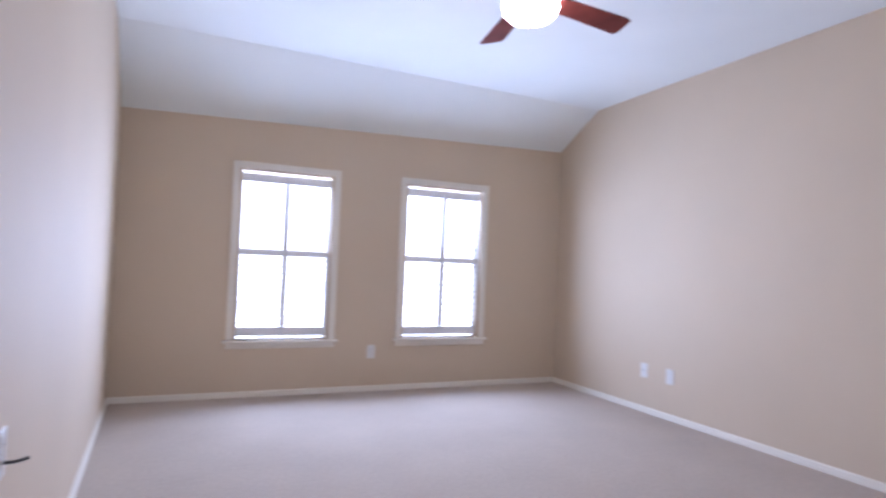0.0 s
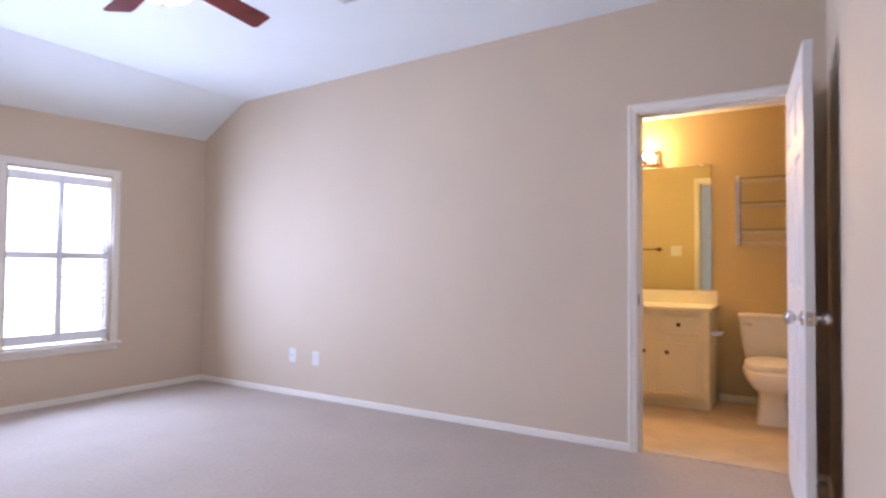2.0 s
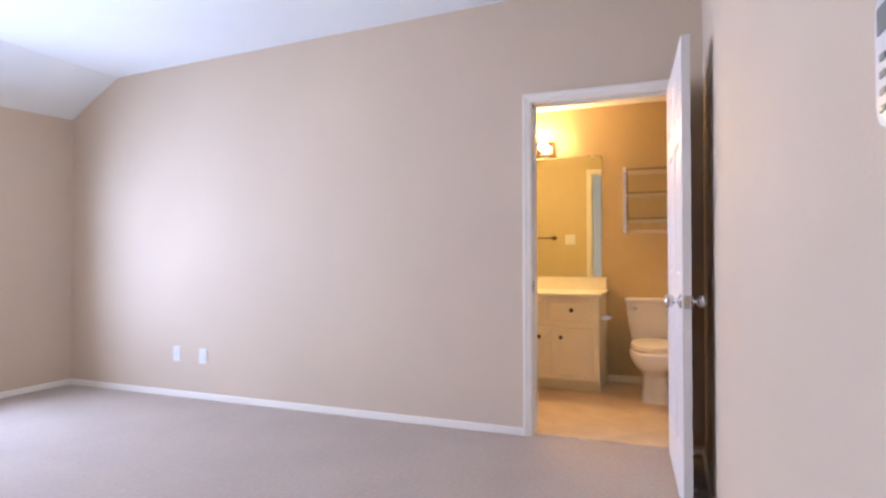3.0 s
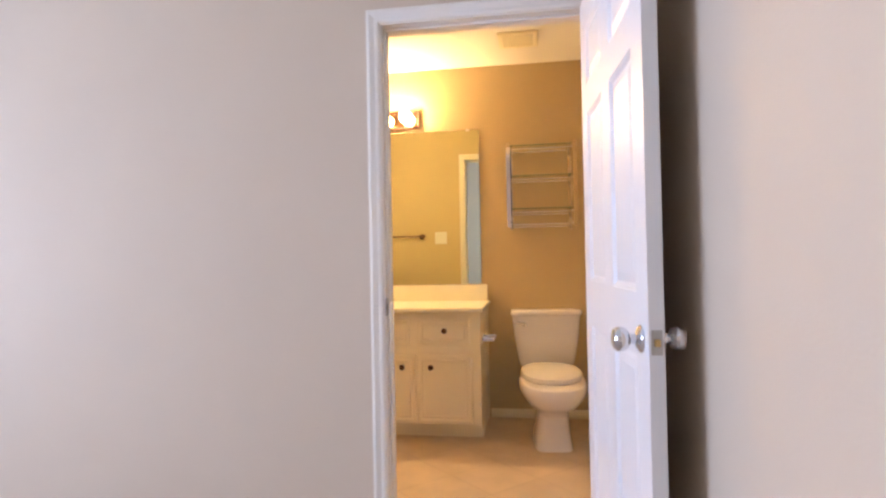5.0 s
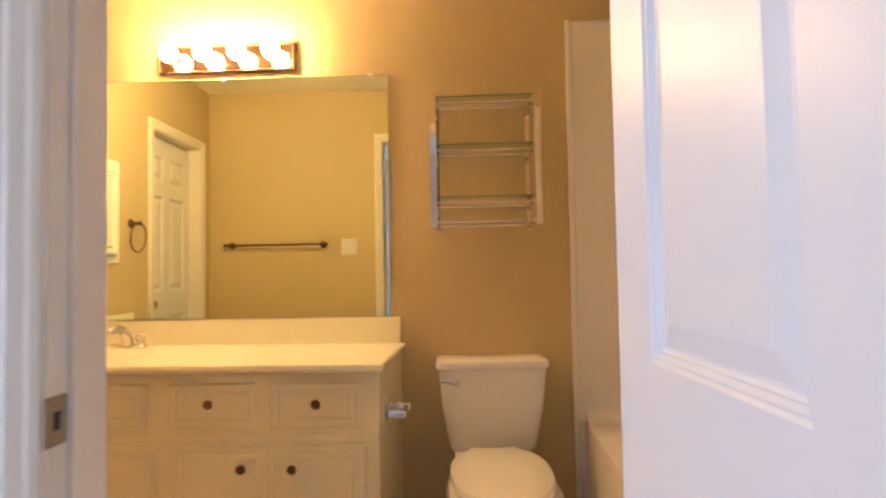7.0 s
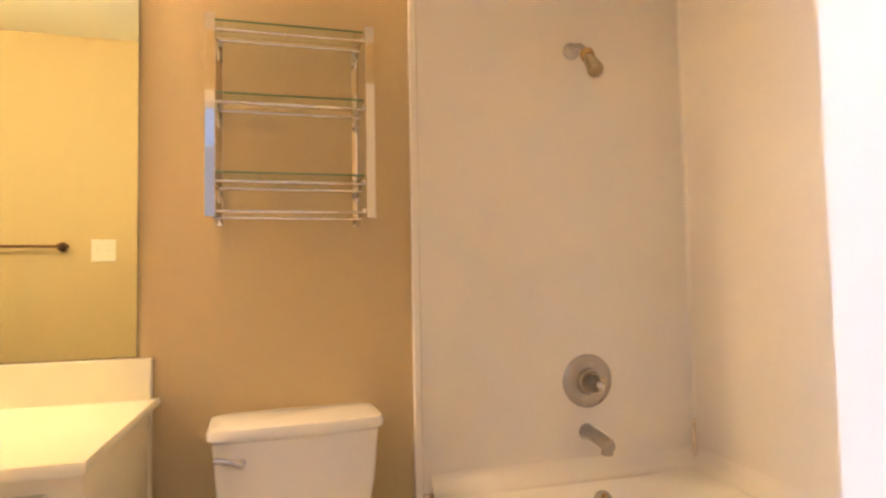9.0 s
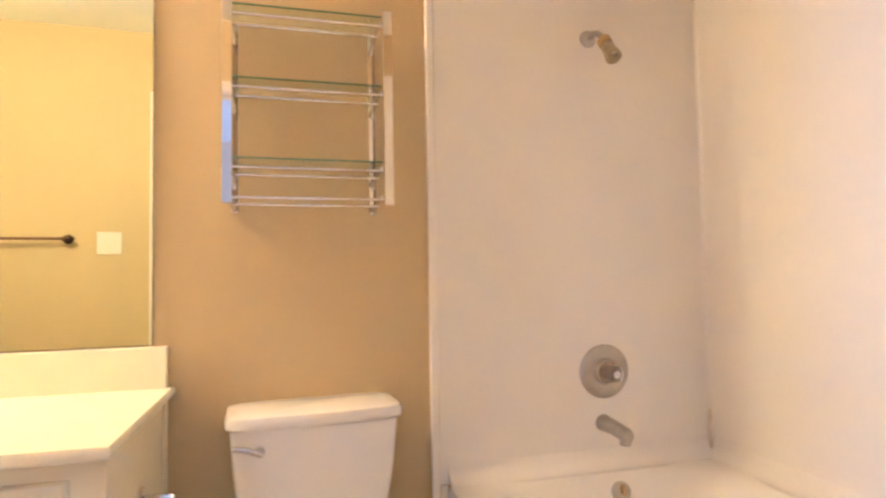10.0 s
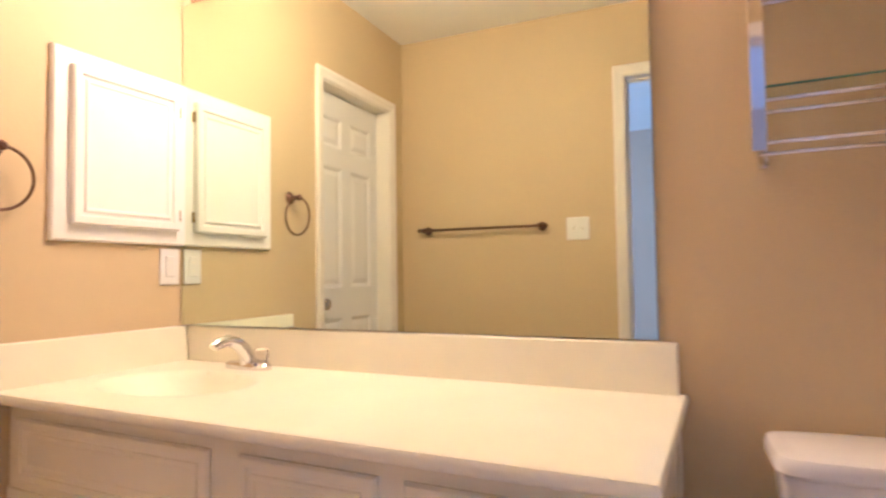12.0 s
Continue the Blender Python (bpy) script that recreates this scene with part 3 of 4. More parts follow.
box(bm, FACE + 0.018, BACK - 0.012, VAN_R + 0.018, LEFT - 0.02, 0.098, 0.114)
part("body", bm, CABINET, vanity)
part("side_trim", boxed(BACK - 0.03, BACK - 0.006, VAN_R - 0.008, VAN_R, 0.0, COUNTER_Z - 0.023, bevel=0.003), CABINET, vanity)
bm = bmesh.new()
box(bm, FACE, FACE + 0.018, VAN_R, LEFT - 0.002, 0.728, COUNTER_Z - 0.021)
box(bm, FACE, FACE + 0.018, VAN_R, LEFT - 0.002, 0.515, 0.595)
box(bm, FACE, FACE + 0.018, VAN_R, LEFT - 0.002, 0.098, 0.145)
for y0, y1 in ((VAN_R, -0.255), (0.035, 0.115), (0.38, 0.50), (0.77, 0.82), (1.12, LEFT - 0.002)):
    for z0, z1 in ((0.145, 0.515), (0.595, 0.728)):
        box(bm, FACE, FACE + 0.018, y0, y1, z0, z1)
part("face_frame", bm, CABINET, vanity)
part("rail_moulding", boxed(FACE - 0.007, FACE, VAN_R, LEFT - 0.002, 0.536, 0.566, bevel=0.003), CABINET, vanity)
part("toe_board", boxed(FACE + 0.075, FACE + 0.091, VAN_R + 0.018, LEFT - 0.02, 0.003, 0.098), CABINET, vanity)


def cabinet_front(name, x, y0, y1, z0, z1, parent, toward=(-1, 0, 0)):
    """A front with a stepped, raised field; it looks along -x."""
    cy, cz, a, b = (y0 + y1) / 2, (z0 + z1) / 2, (y1 - y0) / 2, (z1 - z0) / 2
    def ring(inset, d):
        return [(x - d, cy + s * (a - inset), cz + u * (b - inset)) for s, u in ((-1, -1), (1, -1), (1, 1), (-1, 1))]
    return part(name, loft(bmesh.new(), [ring(0, 0), ring(0, 0.007), ring(0.005, 0.012), ring(0.020, 0.012), ring(0.023, 0.007), ring(0.030, 0.007), ring(0.034, 0.011), ring(0.041, 0.011), ring(0.045, 0.009)]), CABINET, parent)


def pull_knob(parent, y, z):
    part("knob", lathe(bmesh.new(), [(0.007, 0), (0.006, 0.010), (0.0085, 0.014), (0.0155, 0.017), (0.0165, 0.021), (0.014, 0.025), (0.008, 0.0275), (0.0, 0.028)], facing(FACE - 0.009, y, z, (-1, 0, 0)), 20), BRONZE, parent, "oil-rubbed bronze knob", smooth=True)


for y0, y1, knob in ((-0.268, 0.050, -0.115), (0.102, 0.412, 0.261), (0.490, 1.14, None)):
    front = cabinet_front("drawer_front", FACE, y0, y1, 0.586, 0.738, vanity)
    if knob is not None:
        pull_knob(front, knob, 0.669)
for y0, y1, knob in ((-0.279, 0.056, -0.030), (0.062, 0.392, 0.147), (0.448, 0.790, 0.700), (0.796, 1.14, 0.865)):
    door = cabinet_front("cabinet_door", FACE, y0, y1, 0.115, 0.524, vanity)
    pull_knob(door, knob, 0.449)
    hy = y0 - 0.006 if abs(knob - y0) > abs(knob - y1) else y1 + 0.006
    for z in (0.18, 0.49):
        part("hinge", lathe(bmesh.new(), [(0.004, z - 0.02), (0.0045, z - 0.019), (0.0045, z + 0.019), (0.004, z + 0.02)], pose(FACE - 0.004, hy, 0), 10), CABINET, door)

counter = thing("vanity_countertop", "cream cultured marble countertop with integral basin and backsplash", "countertop")
CY0, CY1, BX, BY, BA, BB = VAN_R - 0.021, LEFT - 0.002, 1.435, 0.86, 0.160, 0.225


def counter_height(x, y):
    r = math.hypot((x - BX) / BA, (y - BY) / BB)
    dip = -0.10 * (1 - min(r, 1) ** 2.6) if r < 1 else 0.0
    lip = 0.003 * math.exp(-((x - COUNTER_FRONT) / 0.012) ** 2)
    return COUNTER_Z + dip + lip - 0.006 * math.exp(-max(0, r - 1) * 9) * (r >= 1) * 0.3


NX, NY = 46, 110
xs = [COUNTER_FRONT + (BACK - 0.004 - COUNTER_FRONT) * i / NX for i in range(NX + 1)]
ys = [CY0 + (CY1 - CY0) * j / NY for j in range(NY + 1)]
bm = bmesh.new()
grid = [[bm.verts.new((x, y, counter_height(x, y))) for y in ys] for x in xs]
for i in range(NX):
    for j in range(NY):
        bm.faces.new((grid[i][j], grid[i + 1][j], grid[i + 1][j + 1], grid[i][j + 1]))
part("top_surface", bm, MARBLE, counter, smooth=True)
edge_profile = ((0.0, -0.021), (-0.004, -0.018), (-0.006, -0.011), (-0.005, -0.004), (0.0, 0.0025))
rings = []
for d, z in edge_profile:
    rings.append([(COUNTER_FRONT + d, CY1, COUNTER_Z + z), (COUNTER_FRONT + d, CY0 + d, COUNTER_Z + z), (BACK - 0.004, CY0 + d, COUNTER_Z + z)])
bm = bmesh.new()
loops = [[bm.verts.new(p) for p in ring] for ring in rings]
for a, b in zip(loops, loops[1:]):
    for i in range(2):
        bm.faces.new((a[i], a[i + 1], b[i + 1], b[i]))
under = [bm.verts.new((COUNTER_FRONT + 0.04, CY1, COUNTER_Z - 0.021)), bm.verts.new((COUNTER_FRONT + 0.04, CY0 + 0.02, COUNTER_Z - 0.021)), bm.verts.new((BACK - 0.004, CY0 + 0.02, COUNTER_Z - 0.021))]
for i in range(2):
    bm.faces.new((loops[0][i], loops[0][i + 1], under[i + 1], under[i]))
part("rolled_edge", bm, MARBLE, counter, smooth=True)
part("backsplash", boxed(BACK - 0.024, BACK - 0.001, CY0 + 0.014, LEFT - 0.0215, COUNTER_Z - 0.005, 0.918, bevel=0.004), MARBLE, counter)
part("side_splash", boxed(COUNTER_FRONT + 0.01, BACK - 0.001, LEFT - 0.021, LEFT - 0.001, COUNTER_Z - 0.005, 0.918, bevel=0.004), MARBLE, counter)
part("drain", lathe(bmesh.new(), [(0.022, 0), (0.022, 0.003), (0.015, 0.004), (0.012, 0.001), (0.0, 0.001)], pose(BX, BY, COUNTER_Z - 0.10)), CHROME, counter, "chrome drain ring", smooth=True)

faucet = thing("basin_faucet", "chrome single-hole basin faucet with a clear knob handle", "faucet", at=(1.665, 0.84, COUNTER_Z))
part("base_plate", loft(bmesh.new(), [oval(0, 0, 0.026, 0.080, 0.0, 3.5), oval(0, 0, 0.026, 0.080, 0.012, 3.5), oval(0, 0, 0.020, 0.072, 0.020, 3.0)]), CHROME, faucet, smooth=True)
rings = []
for x, z, lean, rad in ((0.0, 0.012, 90, 0.026), (-0.004, 0.036, 80, 0.024), (-0.020, 0.060, 55, 0.0215), (-0.046, 0.080, 28, 0.0185), (-0.080, 0.090, 4, 0.0165), (-0.112, 0.086, -18, 0.0155), (-0.130, 0.076, -40, 0.0135)):
    w = radians(lean)
    rings.append([(x + math.sin(w) * rad * math.cos(v), rad * 0.9 * math.sin(v), z + math.cos(w) * rad * math.cos(v)) for v in [2 * math.pi * k / 20 for k in range(20)]])
part("spout", loft(bmesh.new(), rings), CHROME, faucet, smooth=True)
part("handle", lathe(bmesh.new(), [(0.017, 0.016), (0.015, 0.028), (0.019, 0.034), (0.022, 0.045), (0.020, 0.058), (0.010, 0.062), (0.0, 0.062)], pose(0, -0.052, 0), 10), CRYSTAL, faucet, "clear faceted knob handle")

holder = thing("paper_holder", "empty chrome toilet paper holder on the side of the vanity", "paper holder", at=(1.33, VAN_R, 0.600))
for x in (0.0, 0.13):
    post = part("post", boxed(x - 0.011, x + 0.011, -0.078, -0.006, -0.014, 0.014, bevel=0.006), CHROME, holder)
    part("post_base", boxed(x - 0.017, x + 0.017, -0.006, 0, -0.030, 0.030, bevel=0.002), CHROME, post)
part("roller", tube(bmesh.new(), [(0.010, -0.064, 0), (0.12, -0.064, 0)], 0.009, 12), CHROME, holder, smooth=True)

# ---- mirror and light bar ----
MIRROR_L, MIRROR_R = LEFT - 0.004, -0.295
mirror = thing("wall_mirror", "large frameless mirror above the vanity backsplash", "mirror", at=(BACK - 0.016, (MIRROR_L + MIRROR_R) / 2, 0), turn=1.1)
MW = (MIRROR_L - MIRROR_R) / 2
part("glass_body", boxed(-0.0055, 0.0, -MW, MW, 0.921, 1.988), MIRROR_EDGE, mirror, "dark ground glass edge")
part("silvered_face", boxed(-0.0062, -0.0056, -MW + 0.001, MW - 0.001, 0.922, 1.987), MIRROR, mirror, "clear silvered reflecting face")
for y in (-0.66, 0.0, 0.58):
    part("clip", boxed(-0.010, 0.002, y - 0.012, y + 0.012, 1.981, 1.994, bevel=0.002), PLATE, mirror, "small pale plastic clip")

bar = thing("vanity_light", "bronze-edged vanity light bar with four lit globe bulbs", "vanity light")
L0, L1, LZ0, LZ1 = 0.128, 0.735, 2.026, 2.134
BAR_PLATE = material("polished bronze plate", (0.42, 0.31, 0.22), rough=0.12, metal=1.0, vary=0.1, scale=20)
part("back_plate", boxed(BACK - 0.028, BACK - 0.001, L0, L1, LZ0, LZ1, bevel=0.004), BAR_PLATE, bar)
for y0, y1, z0, z1 in ((L0 - 0.006, L1 + 0.006, LZ0 - 0.005, LZ0), (L0 - 0.006, L1 + 0.006, LZ1, LZ1 + 0.007), (L0 - 0.007, L0, LZ0, LZ1), (L1, L1 + 0.007, LZ0, LZ1)):
    part("edge_strip", boxed(BACK - 0.033, BACK - 0.001, y0, y1, z0, z1, bevel=0.002), BRONZE, bar)
for k in range(4):
    y = L0 + (k + 0.5) * (L1 - L0) / 4
    socket = part("socket", lathe(bmesh.new(), [(0.028, 0), (0.026, 0.008), (0.020, 0.016), (0.017, 0.024)], facing(BACK - 0.028, y, 2.088, (-1, 0, 0)), 20), NICKEL, bar, smooth=True)
    part("bulb", lathe(bmesh.new(), [(0.014, 0.022), (0.017, 0.028), (0.029, 0.038), (0.037, 0.052), (0.039, 0.064), (0.036, 0.080), (0.026, 0.093), (0.012, 0.100), (0.0, 0.101)], facing(BACK - 0.028, y, 2.088, (-1, 0, 0)), 24), BULB, socket, "lit warm globe bulb", smooth=True)

# ---- medicine cabinet, towel ring, towel bar ----
cab = thing("medicine_cabinet", "white painted medicine cabinet with a raised panel door", "medicine cabinet")
MEDICINE_PAINT = material("white cabinet paint", (0.85, 0.82, 0.77), rough=0.4, vary=0.02, scale=4, bump=0.04, bump_scale=30)
MX0, MX1, MZ0, MZ1 = 1.290, 1.725, 1.180, 1.712


def flat_ring(inset, d):
    return [(x, LEFT - d, z) for x, z in ((MX0 + inset, MZ0 + inset), (MX1 - inset, MZ0 + inset), (MX1 - inset, MZ1 - inset), (MX0 + inset, MZ1 - inset))]


part("frame", loft(bmesh.new(), [flat_ring(0, 0), flat_ring(0, 0.012), flat_ring(0.005, 0.019), flat_ring(0.05, 0.019)]), MEDICINE_PAINT, cab)
cab_door = part("cabinet_door", loft(bmesh.new(), [flat_ring(0.045, 0.019), flat_ring(0.045, 0.034), flat_ring(0.050, 0.040), flat_ring(0.068, 0.040), flat_ring(0.072, 0.032), flat_ring(0.079, 0.032), flat_ring(0.083, 0.038), flat_ring(0.089, 0.038), flat_ring(0.092, 0.034)]), MEDICINE_PAINT, cab)
for z in (1.275, 1.615):
    part("hinge", lathe(bmesh.new(), [(0.004, z - 0.018), (0.005, z - 0.017), (0.005, z + 0.017), (0.004, z + 0.018)], pose(MX1 - 0.040, LEFT - 0.026, 0), 10), BRASS, cab_door)

ring_ob = thing("towel_ring", "dark bronze towel ring on the side wall", "towel ring", at=(1.155, LEFT, 1.402))
part("post", lathe(bmesh.new(), [(0.026, 0), (0.026, 0.005), (0.020, 0.010), (0.010, 0.016), (0.009, 0.042), (0.013, 0.047), (0.013, 0.056), (0.007, 0.062)], facing(0, 0, 0, (0, -1, 0)), 20), BRONZE, ring_ob, smooth=True)
part("ring", tube(bmesh.new(), [(0.078 * math.sin(a), -0.050 + 0.012 * (1 - math.cos(a)) / 2, -0.078 + 0.078 * math.cos(a)) for a in [math.radians(5 + 350 * k / 40) for k in range(41)]], 0.0042, 10), BRONZE, ring_ob, smooth=True)

rail = thing("towel_bar", "dark bronze towel bar beside the light switch", "towel bar", at=(INNER, 0, 1.317))
RY0, RY1 = 0.333, 1.051
for y in (RY0 + 0.03, RY1 - 0.03):
    part("post", lathe(bmesh.new(), [(0.024, 0), (0.024, 0.005), (0.018, 0.010), (0.010, 0.016), (0.009, 0.045), (0.014, 0.050), (0.014, 0.064), (0.008, 0.070)], facing(0, y, 0, (1, 0, 0)), 20), BRONZE, rail, smooth=True)
part("bar", tube(bmesh.new(), [(0.057, RY0 + 0.01, 0), (0.057, RY1 - 0.01, 0)], 0.0075, 14), BRONZE, rail, smooth=True)
for y, s in ((RY0 + 0.012, -1), (RY1 - 0.012, 1)):
    part("finial", lathe(bmesh.new(), [(0.008, 0), (0.013, 0.005), (0.014, 0.012), (0.009, 0.020), (0.004, 0.026), (0.0, 0.028)], facing(0.057, y, 0, (0, s, 0)), 14), BRONZE, rail, smooth=True)

# ---- chrome rack ----
rack = thing("wall_rack", "chrome wall rack with three glass shelves above the toilet", "wall rack")
K0, K1 = -0.922, -0.489
KF = BACK - 0.135
for y, s in ((K0, 1), (K1, -1)):
    strip = -0.933 if s > 0 else K1 - 0.010
    part("front_strip", boxed(KF - 0.003, KF + 0.002, strip - 0.013, strip + 0.013, 1.300, 1.858, bevel=0.001), CHROME, rack)
    upright = part("upright", boxed(BACK - 0.020, BACK - 0.010, y + s * 0.020 - 0.011, y + s * 0.020 + 0.011, 1.287, 1.832, bevel=0.002), CHROME, rack)
    for z in (1.297, 1.639):
        part("wall_bracket", boxed(BACK - 0.026, BACK, y + s * 0.020 - 0.008, y + s * 0.020 + 0.008, z - 0.014, z + 0.014, bevel=0.003), CHROME, upright)
for z in (1.823, 1.622, 1.404, 1.322):
    glazed = z > 1.34
    for y, s in ((K0, 1), (K1, -1)):
        part("shelf_arm", tube(bmesh.new(), [(KF + 0.005, y + s * 0.008, z), (KF + 0.05, y + s * 0.014, z - 0.006), (BACK - 0.03, y + s * 0.018, z - 0.030), (BACK - 0.016, y + s * 0.020, z - 0.05 if glazed else z - 0.012)], 0.0055, 10), CHROME, rack, smooth=True)
    part("rail", tube(bmesh.new(), [(KF + 0.008, K0 - 0.002, z - 0.006), (KF + 0.008, K1 - 0.004, z - 0.006)], 0.0046, 12), CHROME, rack, smooth=True)
    part("rail", tube(bmesh.new(), [(KF + 0.050, K0 + 0.012, z - 0.020), (KF + 0.050, K1 - 0.012, z - 0.020)], 0.0046, 12), CHROME, rack, smooth=True)
    if glazed:
        shelf = part("glass_shelf", boxed(KF + 0.002, BACK - 0.022, K0 + 0.007, K1 - 0.007, z + 0.016, z + 0.0205, bevel=0.0006, segments=1), SHELF_GLASS, rack, "clear glass shelf")
        part("glass_edge", boxed(KF + 0.0005, KF + 0.0018, K0 + 0.007, K1 - 0.007, z + 0.0162, z + 0.0203), GREEN_EDGE, shelf, "green polished glass edge")

# ---- toilet ----
TX = BACK - 0.115
toilet = thing("toilet", "white two-piece porcelain toilet with closed lid", "toilet", at=(TX, -0.722, -0.003), turn=4.0)


def flat_back(ring, limit):
    return [(min(x, limit), y, z) for x, y, z in ring]


part("tank", loft(bmesh.new(), [oval(0, 0, 0.070, 0.165, 0.395, 5), oval(0, 0, 0.080, 0.178, 0.41, 5), oval(0, 0, 0.091, 0.206, 0.58, 6), oval(0, 0, 0.097, 0.219, 0.722, 6)]), PORCELAIN, toilet, smooth=True)
part("tank_lid", loft(bmesh.new(), [oval(0, 0, 0.104, 0.222, 0.722, 7), oval(0, 0, 0.109, 0.229, 0.729, 7), oval(0, 0, 0.109, 0.229, 0.746, 7), oval(0, 0, 0.105, 0.224, 0.755, 7), oval(0, 0, 0.092, 0.208, 0.759, 6)]), PORCELAIN, toilet, smooth=True)
lever = part("flush_lever", lathe(bmesh.new(), [(0.013, 0), (0.013, 0.008), (0.009, 0.012), (0.007, 0.020)], facing(-0.094, 0.145, 0.672, (-1, 0, 0)), 14), CHROME, toilet, smooth=True)
part("handle", tube(bmesh.new(), [(-0.111, 0.138, 0.668), (-0.115, 0.150, 0.674), (-0.113, 0.180, 0.684), (-0.108, 0.208, 0.687)], 0.0075, 10), CHROME, lever, smooth=True)
SX, BOWL_Y = -0.405, 0.009
part("bowl", loft(bmesh.new(), [oval(-0.375, BOWL_Y, 0.215, 0.114, 0.0, 4.5), oval(-0.375, BOWL_Y, 0.212, 0.110, 0.015, 4.5), oval(-0.372, BOWL_Y, 0.194, 0.098, 0.10, 4.0), oval(-0.380, BOWL_Y, 0.196, 0.090, 0.205, 3.4),
                               oval(-0.400, BOWL_Y, 0.214, 0.103, 0.238, 3.0, shift=0.02), oval(-0.440, BOWL_Y, 0.258, 0.140, 0.268, 2.6, shift=0.04), oval(-0.466, BOWL_Y, 0.286, 0.168, 0.305, 2.4, shift=0.05), oval(-0.482, BOWL_Y, 0.299, 0.185, 0.342, 2.35, shift=0.06), oval(-0.488, BOWL_Y, 0.303, 0.190, 0.376, 2.35, shift=0.06), oval(-0.490, BOWL_Y, 0.300, 0.187, 0.396, 2.35, shift=0.06), oval(-0.490, BOWL_Y, 0.290, 0.180, 0.403, 2.35, shift=0.06)]), PORCELAIN, toilet, smooth=True)
part("tank_shelf", loft(bmesh.new(), [oval(-0.070, BOWL_Y, 0.13, 0.10, 0.26, 4), oval(-0.060, BOWL_Y, 0.14, 0.125, 0.34, 4), oval(-0.055, BOWL_Y, 0.145, 0.150, 0.396, 4)]), PORCELAIN, toilet, smooth=True)
part("seat", loft(bmesh.new(), [flat_back(oval(SX, BOWL_Y, 0.256, 0.162, 0.403, 2.35, shift=0.05), -0.145), flat_back(oval(SX, BOWL_Y, 0.258, 0.164, 0.410, 2.35, shift=0.05), -0.145), flat_back(oval(SX, BOWL_Y, 0.256, 0.162, 0.419, 2.35, shift=0.05), -0.145)]), SEAT, toilet, smooth=True)
part("seat_lid", loft(bmesh.new(), [flat_back(oval(SX, BOWL_Y, 0.264, 0.172, 0.4045, 2.35, shift=0.05), -0.145), flat_back(oval(SX, BOWL_Y, 0.270, 0.176, 0.412, 2.35, shift=0.05), -0.145), flat_back(oval(SX, BOWL_Y, 0.266, 0.172, 0.434, 2.35, shift=0.05), -0.145), flat_back(oval(SX, BOWL_Y, 0.21, 0.128, 0.446, 2.3, shift=0.05), -0.150)]), SEAT, toilet, smooth=True)
for y in (-0.075, 0.075):
    part("seat_hinge", boxed(-0.155, -0.125, BOWL_Y + y - 0.018, BOWL_Y + y + 0.018, 0.402, 0.432, bevel=0.006), SEAT, toilet)

# ---- tub and surround ----
TUB_Y0, TUB_Y1, RIM = TUB_WALL + 0.022, -1.11, 0.474
tub = thing("bathtub", "white fibreglass bathtub with a rounded rim", "bathtub")
cx, cy, a, b = (INNER + BACK) / 2, (TUB_Y0 + TUB_Y1) / 2, (BACK - INNER) / 2 - 0.022, (TUB_Y1 - TUB_Y0) / 2
part("shell", loft(bmesh.new(), [oval(cx, cy, a, b, 0.003, 40, 72), oval(cx, cy, a, b, RIM - 0.02, 40, 72), oval(cx, cy, a - 0.006, b - 0.006, RIM - 0.004, 36, 72), oval(cx, cy, a - 0.02, b - 0.02, RIM, 26, 72),
                                oval(cx, cy, a - 0.075, b - 0.075, RIM - 0.002, 6, 72), oval(cx, cy, a - 0.092, b - 0.092, RIM - 0.018, 5.5, 72), oval(cx, cy, a - 0.12, b - 0.12, RIM - 0.10, 5, 72), oval(cx, cy, a - 0.17, b - 0.16, 0.16, 4.5, 72), oval(cx, cy, a - 0.24, b - 0.23, 0.11, 4, 72)], cap_start=False), FIBREGLASS, tub, smooth=True)
overflow = part("overflow_plate", lathe(bmesh.new(), [(0.034, 0), (0.034, 0.004), (0.028, 0.009), (0.010, 0.011), (0.0, 0.011)], facing(BACK - 0.122, -1.645, 0.418, (-1, 0, 0.25)), 24), NICKEL, tub, "round metal overflow plate", smooth=True)
part("trip_lever", boxed(BACK - 0.150, BACK - 0.128, -1.650, -1.640, 0.418, 0.448, bevel=0.003), BRASS, overflow)

surround = thing("tub_surround", "white moulded fibreglass tub surround on three walls", "tub surround")
SZ = 2.19
part("end_panel", boxed(BACK - 0.022, BACK - 0.001, TUB_WALL + 0.024, -1.072, RIM - 0.012, SZ, bevel=0.006, segments=3), FIBREGLASS, surround)
part("end_panel", boxed(INNER + 0.001, INNER + 0.022, TUB_WALL + 0.024, -1.072, RIM - 0.012, SZ, bevel=0.006, segments=3), FIBREGLASS, surround)
part("long_panel", boxed(INNER + 0.001, BACK - 0.001, TUB_WALL + 0.001, TUB_WALL + 0.0235, RIM - 0.012, SZ, bevel=0.006, segments=3), FIBREGLASS, surround)
part("end_flange", boxed(BACK - 0.022, BACK - 0.001, -1.1085, -1.072, 0.003, RIM - 0.0125, bevel=0.003), FIBREGLASS, surround)
part("end_flange", boxed(INNER + 0.001, INNER + 0.022, -1.1085, -1.072, 0.003, RIM - 0.0125, bevel=0.003), FIBREGLASS, surround)
CAULK = material("aged yellowed caulk", (0.76, 0.68, 0.54), rough=0.5, vary=0.2, scale=14)
cove = [(0.055 * (1 - math.sin(w)), 0.055 * (1 - math.cos(w))) for w in [math.pi / 2 * k / 6 for k in range(7)]]
bm = loft(bmesh.new(), [[(BACK - 0.0215 - d, y, RIM - 0.001 + h) for d, h in cove] + [(BACK - 0.0215, y, RIM - 0.001)] for y in (-1.122, TUB_WALL + 0.03)])
